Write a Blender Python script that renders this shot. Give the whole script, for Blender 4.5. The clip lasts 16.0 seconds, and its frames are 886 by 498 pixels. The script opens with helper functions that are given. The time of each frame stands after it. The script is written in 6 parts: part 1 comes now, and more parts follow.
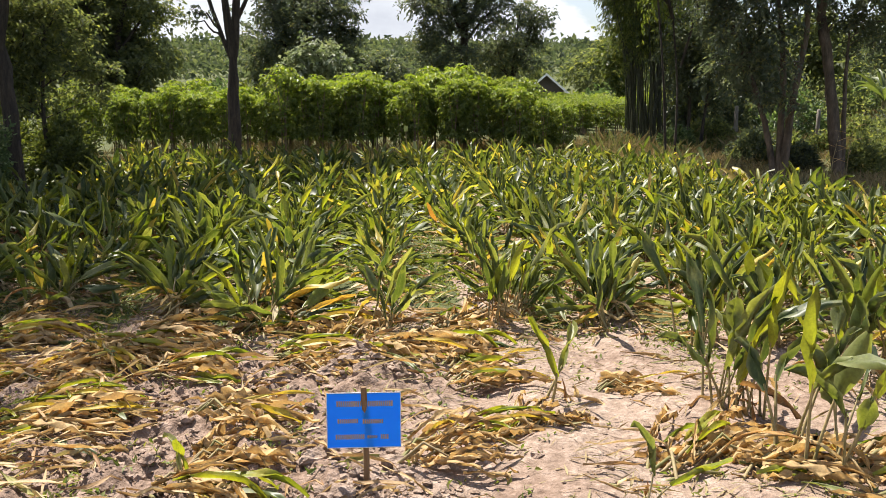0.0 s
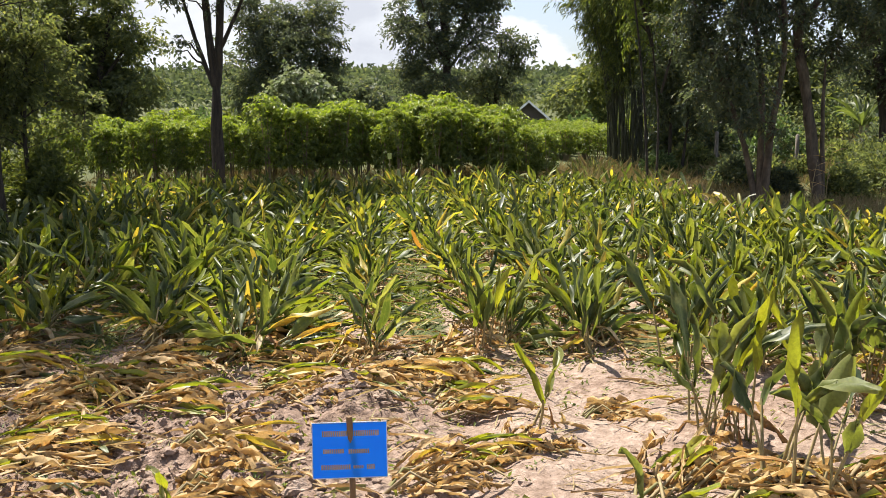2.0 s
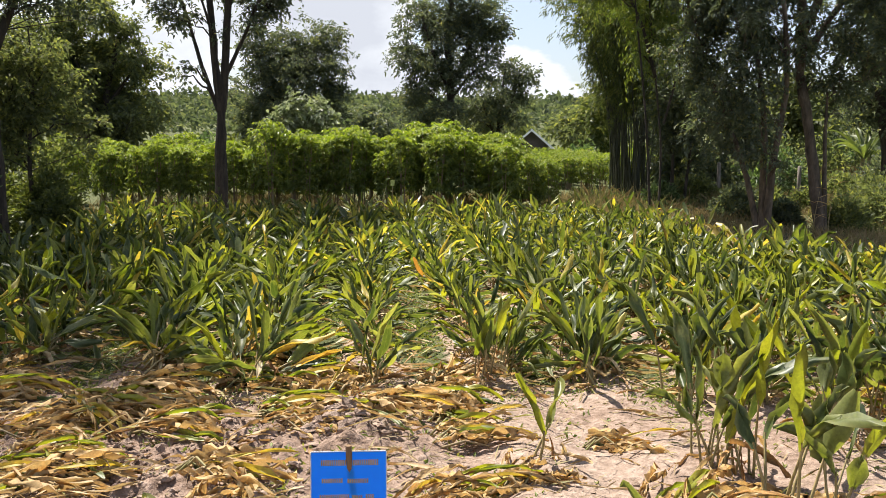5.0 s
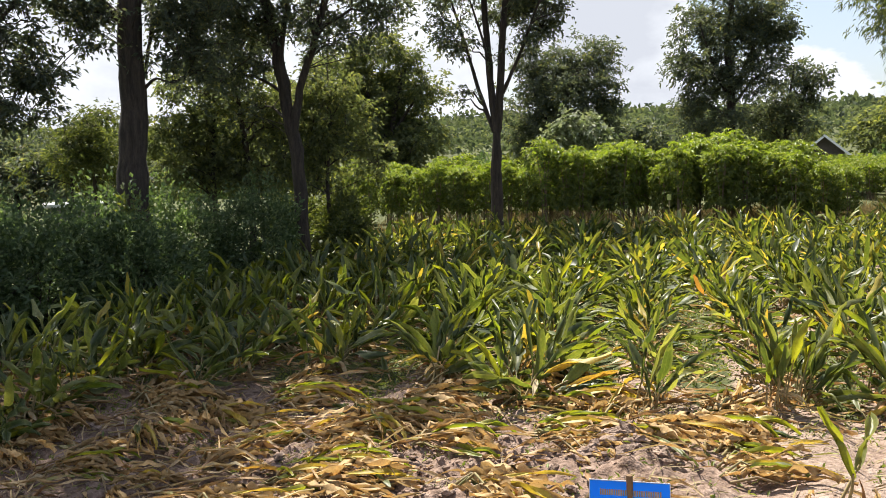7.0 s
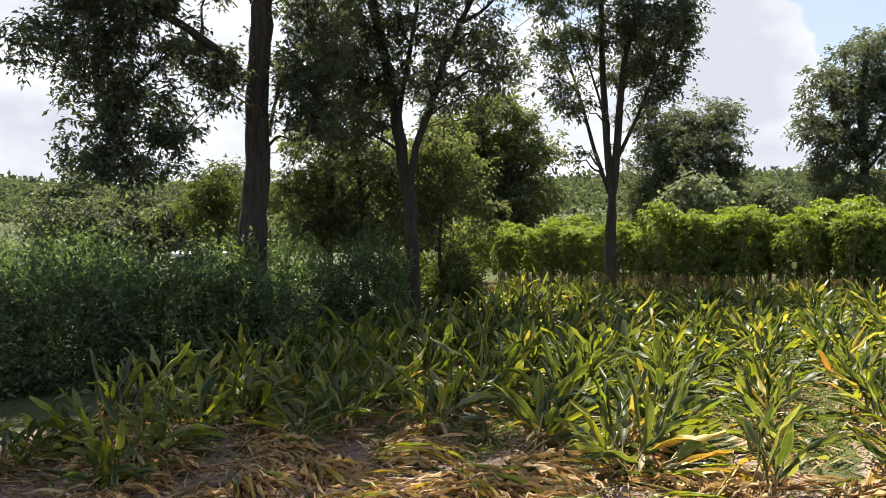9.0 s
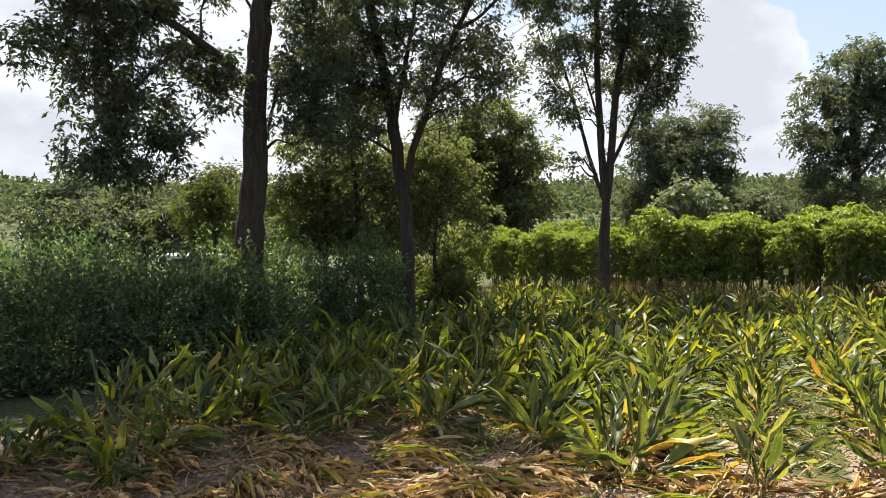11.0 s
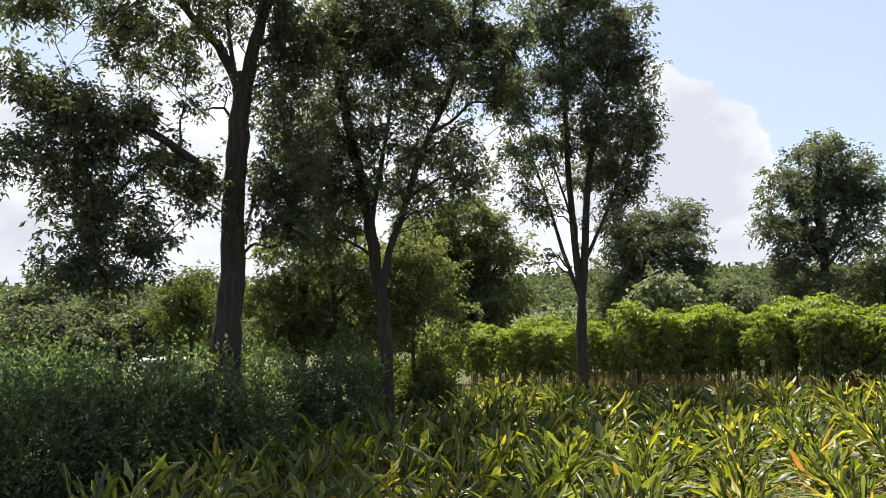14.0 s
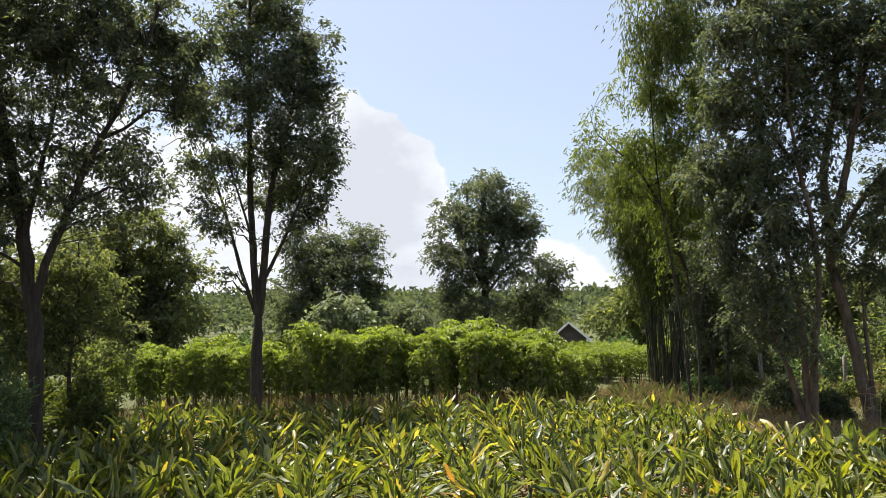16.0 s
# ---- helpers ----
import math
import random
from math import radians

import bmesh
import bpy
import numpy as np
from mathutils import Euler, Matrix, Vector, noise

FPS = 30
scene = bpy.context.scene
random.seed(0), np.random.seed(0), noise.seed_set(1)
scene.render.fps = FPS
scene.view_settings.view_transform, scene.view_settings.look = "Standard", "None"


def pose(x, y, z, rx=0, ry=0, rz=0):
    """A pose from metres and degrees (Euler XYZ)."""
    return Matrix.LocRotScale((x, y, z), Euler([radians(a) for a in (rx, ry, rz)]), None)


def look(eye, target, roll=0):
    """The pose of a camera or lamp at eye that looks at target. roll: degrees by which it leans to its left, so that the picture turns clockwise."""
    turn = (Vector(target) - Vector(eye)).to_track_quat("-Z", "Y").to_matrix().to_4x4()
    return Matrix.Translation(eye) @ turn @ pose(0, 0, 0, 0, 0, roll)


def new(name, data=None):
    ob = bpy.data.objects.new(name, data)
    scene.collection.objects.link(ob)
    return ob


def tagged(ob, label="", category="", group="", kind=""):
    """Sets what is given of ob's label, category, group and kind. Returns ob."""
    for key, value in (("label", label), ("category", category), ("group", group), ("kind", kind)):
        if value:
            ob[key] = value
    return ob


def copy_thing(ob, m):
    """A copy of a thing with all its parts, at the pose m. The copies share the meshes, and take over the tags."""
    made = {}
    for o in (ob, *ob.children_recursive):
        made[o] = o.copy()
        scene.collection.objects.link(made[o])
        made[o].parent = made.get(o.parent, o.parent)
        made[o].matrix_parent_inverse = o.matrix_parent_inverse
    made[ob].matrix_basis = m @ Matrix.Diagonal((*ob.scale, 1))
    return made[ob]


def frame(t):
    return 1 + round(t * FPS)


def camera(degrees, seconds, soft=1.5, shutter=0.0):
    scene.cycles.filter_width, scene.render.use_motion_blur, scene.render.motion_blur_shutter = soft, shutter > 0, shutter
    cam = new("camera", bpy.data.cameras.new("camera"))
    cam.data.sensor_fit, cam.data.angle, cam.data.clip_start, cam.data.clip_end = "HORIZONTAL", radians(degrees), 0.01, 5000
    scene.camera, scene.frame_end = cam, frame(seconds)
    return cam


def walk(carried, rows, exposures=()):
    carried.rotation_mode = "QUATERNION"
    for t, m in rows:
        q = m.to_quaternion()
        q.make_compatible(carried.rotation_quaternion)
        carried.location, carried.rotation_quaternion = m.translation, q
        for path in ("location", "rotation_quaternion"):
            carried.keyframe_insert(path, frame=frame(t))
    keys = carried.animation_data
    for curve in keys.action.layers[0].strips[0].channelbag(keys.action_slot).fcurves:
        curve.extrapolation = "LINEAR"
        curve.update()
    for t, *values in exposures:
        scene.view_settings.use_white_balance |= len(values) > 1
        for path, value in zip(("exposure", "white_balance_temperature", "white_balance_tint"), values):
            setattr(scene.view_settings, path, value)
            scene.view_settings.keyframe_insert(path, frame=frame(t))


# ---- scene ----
cam = camera(55.5, 16.0, soft=0.6)
# seconds, eye x y z, turn to the left, tilt up, lean to the left (degrees)
PATH = [
    (0.0, 0.000, 0.000, 1.600, 0.00, -11.04, 0.00),
    (0.5, 0.000, 0.001, 1.600, -0.37, -10.46, 0.14),
    (1.0, -0.000, 0.002, 1.601, -0.77, -9.83, -0.06),
    (1.5, -0.001, 0.002, 1.602, -0.96, -9.54, -0.25),
    (2.0, -0.002, 0.001, 1.603, -1.08, -9.23, -0.34),
    (2.5, -0.003, -0.000, 1.605, -1.15, -8.93, -0.43),
    (3.0, -0.004, -0.002, 1.605, -1.20, -8.54, -0.28),
    (5.3, -0.007, 0.013, 1.609, -0.75, -7.38, 0.60),
    (5.5, -0.010, 0.016, 1.609, 0.57, -7.52, 0.51),
    (6.0, -0.023, 0.030, 1.608, 5.13, -7.43, -0.13),
    (6.5, -0.037, 0.058, 1.608, 10.74, -7.24, -0.65),
    (7.0, -0.039, 0.101, 1.608, 17.51, -6.05, -1.98),
    (7.5, -0.030, 0.144, 1.610, 20.72, -4.79, -2.02),
    (8.0, -0.020, 0.173, 1.614, 23.27, -4.30, -1.37),
    (8.5, -0.018, 0.186, 1.620, 24.08, -2.97, -0.72),
    (9.0, -0.020, 0.191, 1.624, 25.13, -1.94, -0.55),
    (9.2, -0.021, 0.191, 1.624, 25.33, -1.63, -0.66),
    (11.5, -0.007, 0.078, 1.640, 24.53, -1.76, -0.07),
    (12.0, -0.012, 0.097, 1.641, 24.21, -1.79, -0.47),
    (12.5, -0.018, 0.105, 1.648, 24.40, -1.81, -0.41),
    (13.0, -0.019, 0.093, 1.662, 24.34, 1.20, -0.92),
    (13.5, -0.009, 0.060, 1.680, 24.36, 4.24, -1.31),
    (14.0, 0.013, 0.017, 1.695, 23.00, 4.74, -1.36),
    (14.5, 0.038, -0.007, 1.703, 17.33, 4.95, -1.44),
    (15.0, 0.061, -0.002, 1.705, 12.09, 5.18, -1.23),
    (15.5, 0.079, 0.013, 1.703, 6.60, 5.66, -0.70),
    (16.0, 0.090, 0.022, 1.699, 1.59, 5.70, -0.90),
]


def aim(x, y, z, turn, tilt, lean):
    return pose(x, y, z, 0, 0, turn) @ pose(0, 0, 0, 90 + tilt, 0, 0) @ pose(0, 0, 0, 0, 0, lean)


walk(cam, [(r[0], aim(*r[1:])) for r in PATH])

# ---- light ----
SUN_TURN, SUN_UP = 36.0, 61.0      # degrees to the left of +y, above the horizon
sun_dir = Vector((-math.sin(radians(SUN_TURN)) * math.cos(radians(SUN_UP)),
                  math.cos(radians(SUN_TURN)) * math.cos(radians(SUN_UP)), math.sin(radians(SUN_UP))))
sun = new("sun", bpy.data.lights.new("sun", "SUN"))
sun.data.energy, sun.data.angle, sun.data.color = 5.6, radians(0.6), (1.0, 0.94, 0.84)
sun.matrix_world = look(sun_dir * 50, (0, 0, 0))
scene.view_settings.exposure = 1.13


def build_world():
    world = bpy.data.worlds.new("sky")
    scene.world = world
    world.use_nodes = True
    nt = world.node_tree
    nt.nodes.clear()
    link = nt.links.new

    def node(kind, **values):
        n = nt.nodes.new(kind)
        for key, v in values.items():
            n.inputs[key.replace("_", " ")].default_value = v
        return n

    def calc(op, a, b=None, clamp=False):
        n = nt.nodes.new("ShaderNodeMath")
        n.operation, n.use_clamp = op, clamp
        for i, v in enumerate((a, b)):
            if v is None:
                continue
            if isinstance(v, (int, float)):
                n.inputs[i].default_value = v
            else:
                link(v, n.inputs[i])
        return n.outputs[0]

    sky = nt.nodes.new("ShaderNodeTexSky")
    sky.sky_type, sky.sun_disc = "NISHITA", False
    sky.sun_elevation, sky.sun_rotation = radians(SUN_UP), radians(-SUN_TURN)
    sky.air_density, sky.dust_density, sky.ozone_density = 1.0, 1.6, 1.2
    coord = nt.nodes.new("ShaderNodeTexCoord")
    split = nt.nodes.new("ShaderNodeSeparateXYZ")
    link(coord.outputs["Generated"], split.inputs[0])
    # cumulus: a billowy noise, thicker to the left and low over the horizon
    stretch = nt.nodes.new("ShaderNodeMapping")
    stretch.inputs["Scale"].default_value = (1.0, 1.0, 1.7)
    stretch.inputs["Location"].default_value = (0.35, 0.1, 0.2)
    link(coord.outputs["Generated"], stretch.inputs[0])
    big = node("ShaderNodeTexNoise", Scale=3.4, Detail=9.0, Roughness=0.56)
    link(stretch.outputs[0], big.inputs["Vector"])
    fine = node("ShaderNodeTexNoise", Scale=11.0, Detail=8.0, Roughness=0.6)
    link(stretch.outputs[0], fine.inputs["Vector"])
    left = calc("MULTIPLY", split.outputs["X"], -0.42)
    low = calc("MULTIPLY", calc("SUBTRACT", 0.22, split.outputs["Z"]), 0.75)
    cover = calc("ADD", calc("ADD", big.outputs["Fac"], left), low)
    # one tall heap of cloud over the middle of the field
    for (turn, up, wide, weight) in ((8.5, 11.5, 0.12, 0.55), (4.5, 10.0, 0.085, 0.42), (6.5, 6.0, 0.10, 0.40), (4.0, 3.5, 0.07, 0.34), (-5.5, 3.0, 0.08, 0.28), (-10.0, 13.0, 0.17, -0.25), (0.0, 17.0, 0.15, -0.2), (52.0, 18.0, 0.16, -0.35), (3.3, 22.5, 0.03, 0.3)):
        d = nt.nodes.new("ShaderNodeVectorMath")
        d.operation = "DISTANCE"
        link(coord.outputs["Generated"], d.inputs[0])
        d.inputs[1].default_value = (-math.sin(radians(turn)) * math.cos(radians(up)), math.cos(radians(turn)) * math.cos(radians(up)), math.sin(radians(up)))
        near = calc("SUBTRACT", 1.0, calc("DIVIDE", d.outputs["Value"], wide), clamp=True)
        cover = calc("ADD", cover, calc("MULTIPLY", near, weight))
    edge = calc("ADD", cover, calc("MULTIPLY", calc("SUBTRACT", fine.outputs["Fac"], 0.5), 0.34))
    ramp = nt.nodes.new("ShaderNodeValToRGB")
    ramp.color_ramp.elements[0].position, ramp.color_ramp.elements[1].position = 0.62, 0.655
    link(edge, ramp.inputs[0])
    shade = nt.nodes.new("ShaderNodeValToRGB")
    shade.color_ramp.elements[0].position, shade.color_ramp.elements[0].color = 0.66, (5.75, 5.95, 6.35, 1)
    shade.color_ramp.elements[1].position, shade.color_ramp.elements[1].color = 1.0, (4.3, 4.5, 5.0, 1)
    puff = node("ShaderNodeTexNoise", Scale=7.0, Detail=6.0, Roughness=0.55)
    link(stretch.outputs[0], puff.inputs["Vector"])
    link(calc("ADD", calc("ADD", calc("MULTIPLY", edge, 0.55), 0.32), calc("MULTIPLY", calc("SUBTRACT", puff.outputs["Fac"], 0.5), 1.5)), shade.inputs[0])
    mix = nt.nodes.new("ShaderNodeMixRGB")
    link(ramp.outputs[0], mix.inputs[0])
    veil = nt.nodes.new("ShaderNodeMixRGB")
    veil.inputs[0].default_value, veil.inputs[2].default_value = 0.40, (4.4, 4.7, 5.6, 1)
    link(sky.outputs[0], veil.inputs[1])
    link(veil.outputs[0], mix.inputs[1])
    link(shade.outputs[0], mix.inputs[2])
    back = nt.nodes.new("ShaderNodeBackground")
    back.inputs["Strength"].default_value = 0.080
    link(mix.outputs[0], back.inputs["Color"])
    out = nt.nodes.new("ShaderNodeOutputWorld")
    link(back.outputs[0], out.inputs["Surface"])


build_world()


# ---- materials ----
def shader(name):
    m = bpy.data.materials.new(name)
    m.use_nodes = True
    nt = m.node_tree
    nt.nodes.clear()
    out = nt.nodes.new("ShaderNodeOutputMaterial")
    return m, nt, out


def ramp_node(nt, source, stops):
    r = nt.nodes.new("ShaderNodeValToRGB")
    cr = r.color_ramp
    while len(cr.elements) < len(stops):
        cr.elements.new(0.5)
    for e, (pos, col) in zip(cr.elements, stops):
        e.position, e.color = pos, (*col, 1)
    nt.links.new(source, r.inputs[0])
    return r.outputs[0]


def noise_node(nt, scale, detail=4.0, rough=0.55, space="Object"):
    c = nt.nodes.new("ShaderNodeTexCoord")
    n = nt.nodes.new("ShaderNodeTexNoise")
    n.inputs["Scale"].default_value, n.inputs["Detail"].default_value, n.inputs["Roughness"].default_value = scale, detail, rough
    nt.links.new(c.outputs[space], n.inputs["Vector"])
    return n.outputs["Fac"]


def mixed(nt, fac, a, b, mode="MIX"):
    m = nt.nodes.new("ShaderNodeMixRGB")
    m.blend_type = mode
    for i, v in enumerate((fac, a, b)):
        if isinstance(v, (int, float)):
            m.inputs[i].default_value = v
        elif isinstance(v, tuple):
            m.inputs[i].default_value = (*v, 1)
        else:
            nt.links.new(v, m.inputs[i])
    return m.outputs[0]


def leaf_material(name, stops, spots, through_col, clear=0.35, rough=0.45, island=False, grain=9.0, gloss=0.5, pale_edges=None):
    """Foliage: colour by chance per leaf along stops, mottled with spots, light shining through."""
    m, nt, out = shader(name)
    link = nt.links.new
    if island:
        g = nt.nodes.new("ShaderNodeNewGeometry")
        chance = g.outputs["Random Per Island"]
    else:
        g = nt.nodes.new("ShaderNodeObjectInfo")
        chance = g.outputs["Random"]
    base = ramp_node(nt, chance, stops)
    blot = ramp_node(nt, noise_node(nt, grain, 5), [(0.52, (0, 0, 0)), (0.72, (1, 1, 1))])
    base = mixed(nt, blot, base, spots)
    fine = ramp_node(nt, noise_node(nt, grain * 7, 3), [(0.3, (0.72, 0.72, 0.72)), (0.75, (1.12, 1.12, 1.12))])
    base = mixed(nt, 1.0, base, fine, "MULTIPLY")
    if pale_edges:
        # blends in a paler tone at the blade's edges, fainter on its midrib
        tone = nt.nodes.new("ShaderNodeAttribute")
        tone.attribute_name = "tone"
        base = mixed(nt, ramp_node(nt, tone.outputs["Fac"], [(0.4, (0, 0, 0)), (1.0, (0.30, 0.30, 0.30))]), base, pale_edges)
    p = nt.nodes.new("ShaderNodeBsdfPrincipled")
    p.inputs["Roughness"].default_value = rough
    p.inputs["Specular IOR Level"].default_value = gloss
    link(base, p.inputs["Base Color"])
    t = nt.nodes.new("ShaderNodeBsdfTranslucent")
    link(mixed(nt, 1.0, base, through_col, "MULTIPLY"), t.inputs["Color"])
    mix = nt.nodes.new("ShaderNodeMixShader")
    mix.inputs[0].default_value = clear
    link(p.outputs[0], mix.inputs[1])
    link(t.outputs[0], mix.inputs[2])
    link(mix.outputs[0], out.inputs["Surface"])
    return m


def rough_material(name, dark, light, scale=6.0, rough=0.85, bump=0.4, stretch=None, fine=5.0):
    m, nt, out = shader(name)
    link = nt.links.new
    c = nt.nodes.new("ShaderNodeTexCoord")
    mp = nt.nodes.new("ShaderNodeMapping")
    mp.inputs["Scale"].default_value = stretch or (1, 1, 1)
    link(c.outputs["Object"], mp.inputs[0])
    n1 = nt.nodes.new("ShaderNodeTexNoise")
    n1.inputs["Scale"].default_value, n1.inputs["Detail"].default_value = scale, 6
    n2 = nt.nodes.new("ShaderNodeTexNoise")
    n2.inputs["Scale"].default_value, n2.inputs["Detail"].default_value = scale * fine, 6
    for n in (n1, n2):
        link(mp.outputs[0], n.inputs["Vector"])
    col = ramp_node(nt, n1.outputs["Fac"], [(0.3, dark), (0.7, light)])
    spk = ramp_node(nt, n2.outputs["Fac"], [(0.3, (0.7, 0.7, 0.7)), (0.7, (1.15, 1.15, 1.15))])
    p = nt.nodes.new("ShaderNodeBsdfPrincipled")
    p.inputs["Roughness"].default_value = rough
    link(mixed(nt, 1.0, col, spk, "MULTIPLY"), p.inputs["Base Color"])
    b = nt.nodes.new("ShaderNodeBump")
    b.inputs["Strength"].default_value, b.inputs["Distance"].default_value = bump, 0.02
    link(n2.outputs["Fac"], b.inputs["Height"])
    link(b.outputs[0], p.inputs["Normal"])
    link(p.outputs[0], out.inputs["Surface"])
    return m


GREEN = [(0.0, (0.038, 0.060, 0.022)), (0.5, (0.080, 0.108, 0.035)), (0.85, (0.148, 0.168, 0.052)), (1.0, (0.25, 0.26, 0.11))]
turmeric_green = leaf_material("turmeric_leaf_green", GREEN, (0.18, 0.19, 0.062), (1.9, 1.85, 0.55), 0.40, 0.44, gloss=0.45, pale_edges=(0.34, 0.35, 0.20))
# lit copy of the green leaf: lime as though the sun shone through
turmeric_lit_lime = leaf_material("turmeric_leaf_lit_lime", [(0.0, (0.15, 0.20, 0.03)), (1.0, (0.30, 0.30, 0.035))], (0.30, 0.28, 0.05), (1.5, 1.5, 0.5), 0.46, 0.42)
turmeric_yellow = leaf_material("turmeric_leaf_yellow", [(0.0, (0.42, 0.36, 0.06)), (0.85, (0.50, 0.39, 0.08)), (1.0, (0.50, 0.27, 0.07))], (0.40, 0.30, 0.09), (1.4, 1.2, 0.6), 0.4, 0.5)
turmeric_dry = leaf_material("turmeric_leaf_dry", [(0.0, (0.25, 0.115, 0.045)), (0.3, (0.41, 0.22, 0.085)), (0.65, (0.53, 0.38, 0.185)), (1.0, (0.68, 0.59, 0.40))], (0.42, 0.23, 0.075), (1.2, 1.1, 0.8), 0.32, 0.65, island=True, grain=14, gloss=0.3)
turmeric_far = leaf_material("turmeric_leaf_distant", [(0.0, (0.040, 0.062, 0.022)), (0.5, (0.085, 0.112, 0.036)), (0.80, (0.175, 0.185, 0.060)), (0.93, (0.36, 0.33, 0.07)), (1.0, (0.46, 0.32, 0.13))],
                             (0.18, 0.19, 0.062), (1.9, 1.85, 0.55), 0.42, 0.44, island=True, gloss=0.45, pale_edges=(0.34, 0.35, 0.20))
litter_mat = leaf_material("leaf_litter", [(0.0, (0.24, 0.13, 0.06)), (0.4, (0.40, 0.27, 0.13)), (0.85, (0.55, 0.43, 0.25)), (1.0, (0.25, 0.26, 0.07))], (0.36, 0.21, 0.09), (1.2, 1.1, 0.8), 0.25, 0.65, island=True, grain=14)
stalk_mat = rough_material("turmeric_stalk", (0.16, 0.14, 0.05), (0.38, 0.29, 0.14), 14, 0.6, 0.15, (1, 1, 0.2))
straw_mat = leaf_material("straw", [(0.0, (0.26, 0.19, 0.09)), (0.5, (0.36, 0.28, 0.15)), (1.0, (0.22, 0.22, 0.07))], (0.3, 0.2, 0.1), (1.2, 1.1, 0.8), 0.25, 0.7, island=True)
weed_mat = leaf_material("weeds", [(0.0, (0.10, 0.15, 0.03)), (0.6, (0.17, 0.21, 0.05)), (1.0, (0.26, 0.25, 0.09))], (0.2, 0.2, 0.06), (1.6, 1.6, 0.7), 0.35, 0.6, island=True)
cassava_mat = leaf_material("cassava_leaves", [(0.0, (0.072, 0.104, 0.034)), (0.6, (0.118, 0.156, 0.045)), (1.0, (0.19, 0.21, 0.06))], (0.14, 0.165, 0.045), (1.9, 1.9, 0.55), 0.42, 0.5, island=True, grain=4)
# young top leaves: sunlight on the tops is put into this paler green
cassava_young_lit = leaf_material("cassava_leaves_young_lit", [(0.0, (0.135, 0.185, 0.035)), (0.6, (0.205, 0.25, 0.045)), (1.0, (0.29, 0.32, 0.06))], (0.18, 0.22, 0.05), (1.6, 1.7, 0.5), 0.42, 0.5, island=True, grain=4)
# both tree greens below are lifted and blued to stand in for haze
tree_dark = leaf_material("tree_leaves_dark", [(0.0, (0.062, 0.078, 0.064)), (0.8, (0.106, 0.126, 0.090)), (1.0, (0.22, 0.21, 0.09))], (0.118, 0.130, 0.086), (1.65, 1.7, 0.85), 0.42, 0.5, gloss=0.35, island=True, grain=2)
tree_mid = leaf_material("tree_leaves_green", [(0.0, (0.092, 0.110, 0.066)), (0.7, (0.150, 0.172, 0.092)), (1.0, (0.27, 0.27, 0.10))], (0.16, 0.172, 0.088), (1.65, 1.7, 0.75), 0.42, 0.65, gloss=0.2, island=True, grain=2)
tree_pale = leaf_material("tree_leaves_silvery", [(0.0, (0.10, 0.13, 0.06)), (0.6, (0.20, 0.23, 0.14)), (1.0, (0.34, 0.36, 0.28))], (0.2, 0.2, 0.1), (1.4, 1.5, 0.9), 0.3, 0.5, island=True, grain=2)
bamboo_leaf = leaf_material("bamboo_leaves", [(0.0, (0.056, 0.078, 0.034)), (0.6, (0.098, 0.124, 0.046)), (1.0, (0.22, 0.225, 0.06))], (0.12, 0.135, 0.045), (1.65, 1.7, 0.7), 0.38, 0.5, island=True, grain=2)
shrub_mat = leaf_material("shrub_leaves", [(0.0, (0.058, 0.088, 0.042)), (0.7, (0.104, 0.145, 0.066)), (1.0, (0.25, 0.29, 0.15))], (0.085, 0.125, 0.050), (1.6, 1.8, 0.8), 0.32, 0.6, island=True, grain=2)
shrub_lime = leaf_material("shrub_leaves_yellowish", [(0.0, (0.065, 0.085, 0.032)), (0.7, (0.11, 0.13, 0.042)), (1.0, (0.20, 0.21, 0.06))], (0.11, 0.12, 0.045), (1.6, 1.65, 0.6), 0.34, 0.5, island=True, grain=2)
# haze of the distance is mixed into this pale greyish green
hazed_forest_mat = leaf_material("far_forest_leaves_hazed", [(0.0, (0.075, 0.093, 0.056)), (0.6, (0.125, 0.148, 0.080)), (1.0, (0.20, 0.21, 0.10))], (0.045, 0.060, 0.045), (1.3, 1.4, 0.9), 0.3, 0.85, gloss=0.1, island=True, grain=0.13)
bark_dark = rough_material("bark_dark", (0.022, 0.017, 0.014), (0.078, 0.058, 0.044), 7, 0.9, 1.0, (3, 3, 0.5))
bark_pale = rough_material("bark_pale", (0.040, 0.029, 0.021), (0.165, 0.122, 0.086), 4, 0.9, 1.0, (2, 2, 0.7))
culm_mat = rough_material("bamboo_culm", (0.020, 0.024, 0.014), (0.055, 0.055, 0.03), 4, 0.5, 0.15, (1, 1, 0.3))
cassava_stem = rough_material("cassava_stem", (0.14, 0.10, 0.07), (0.30, 0.22, 0.15), 9, 0.8, 0.3, (1, 1, 0.3))


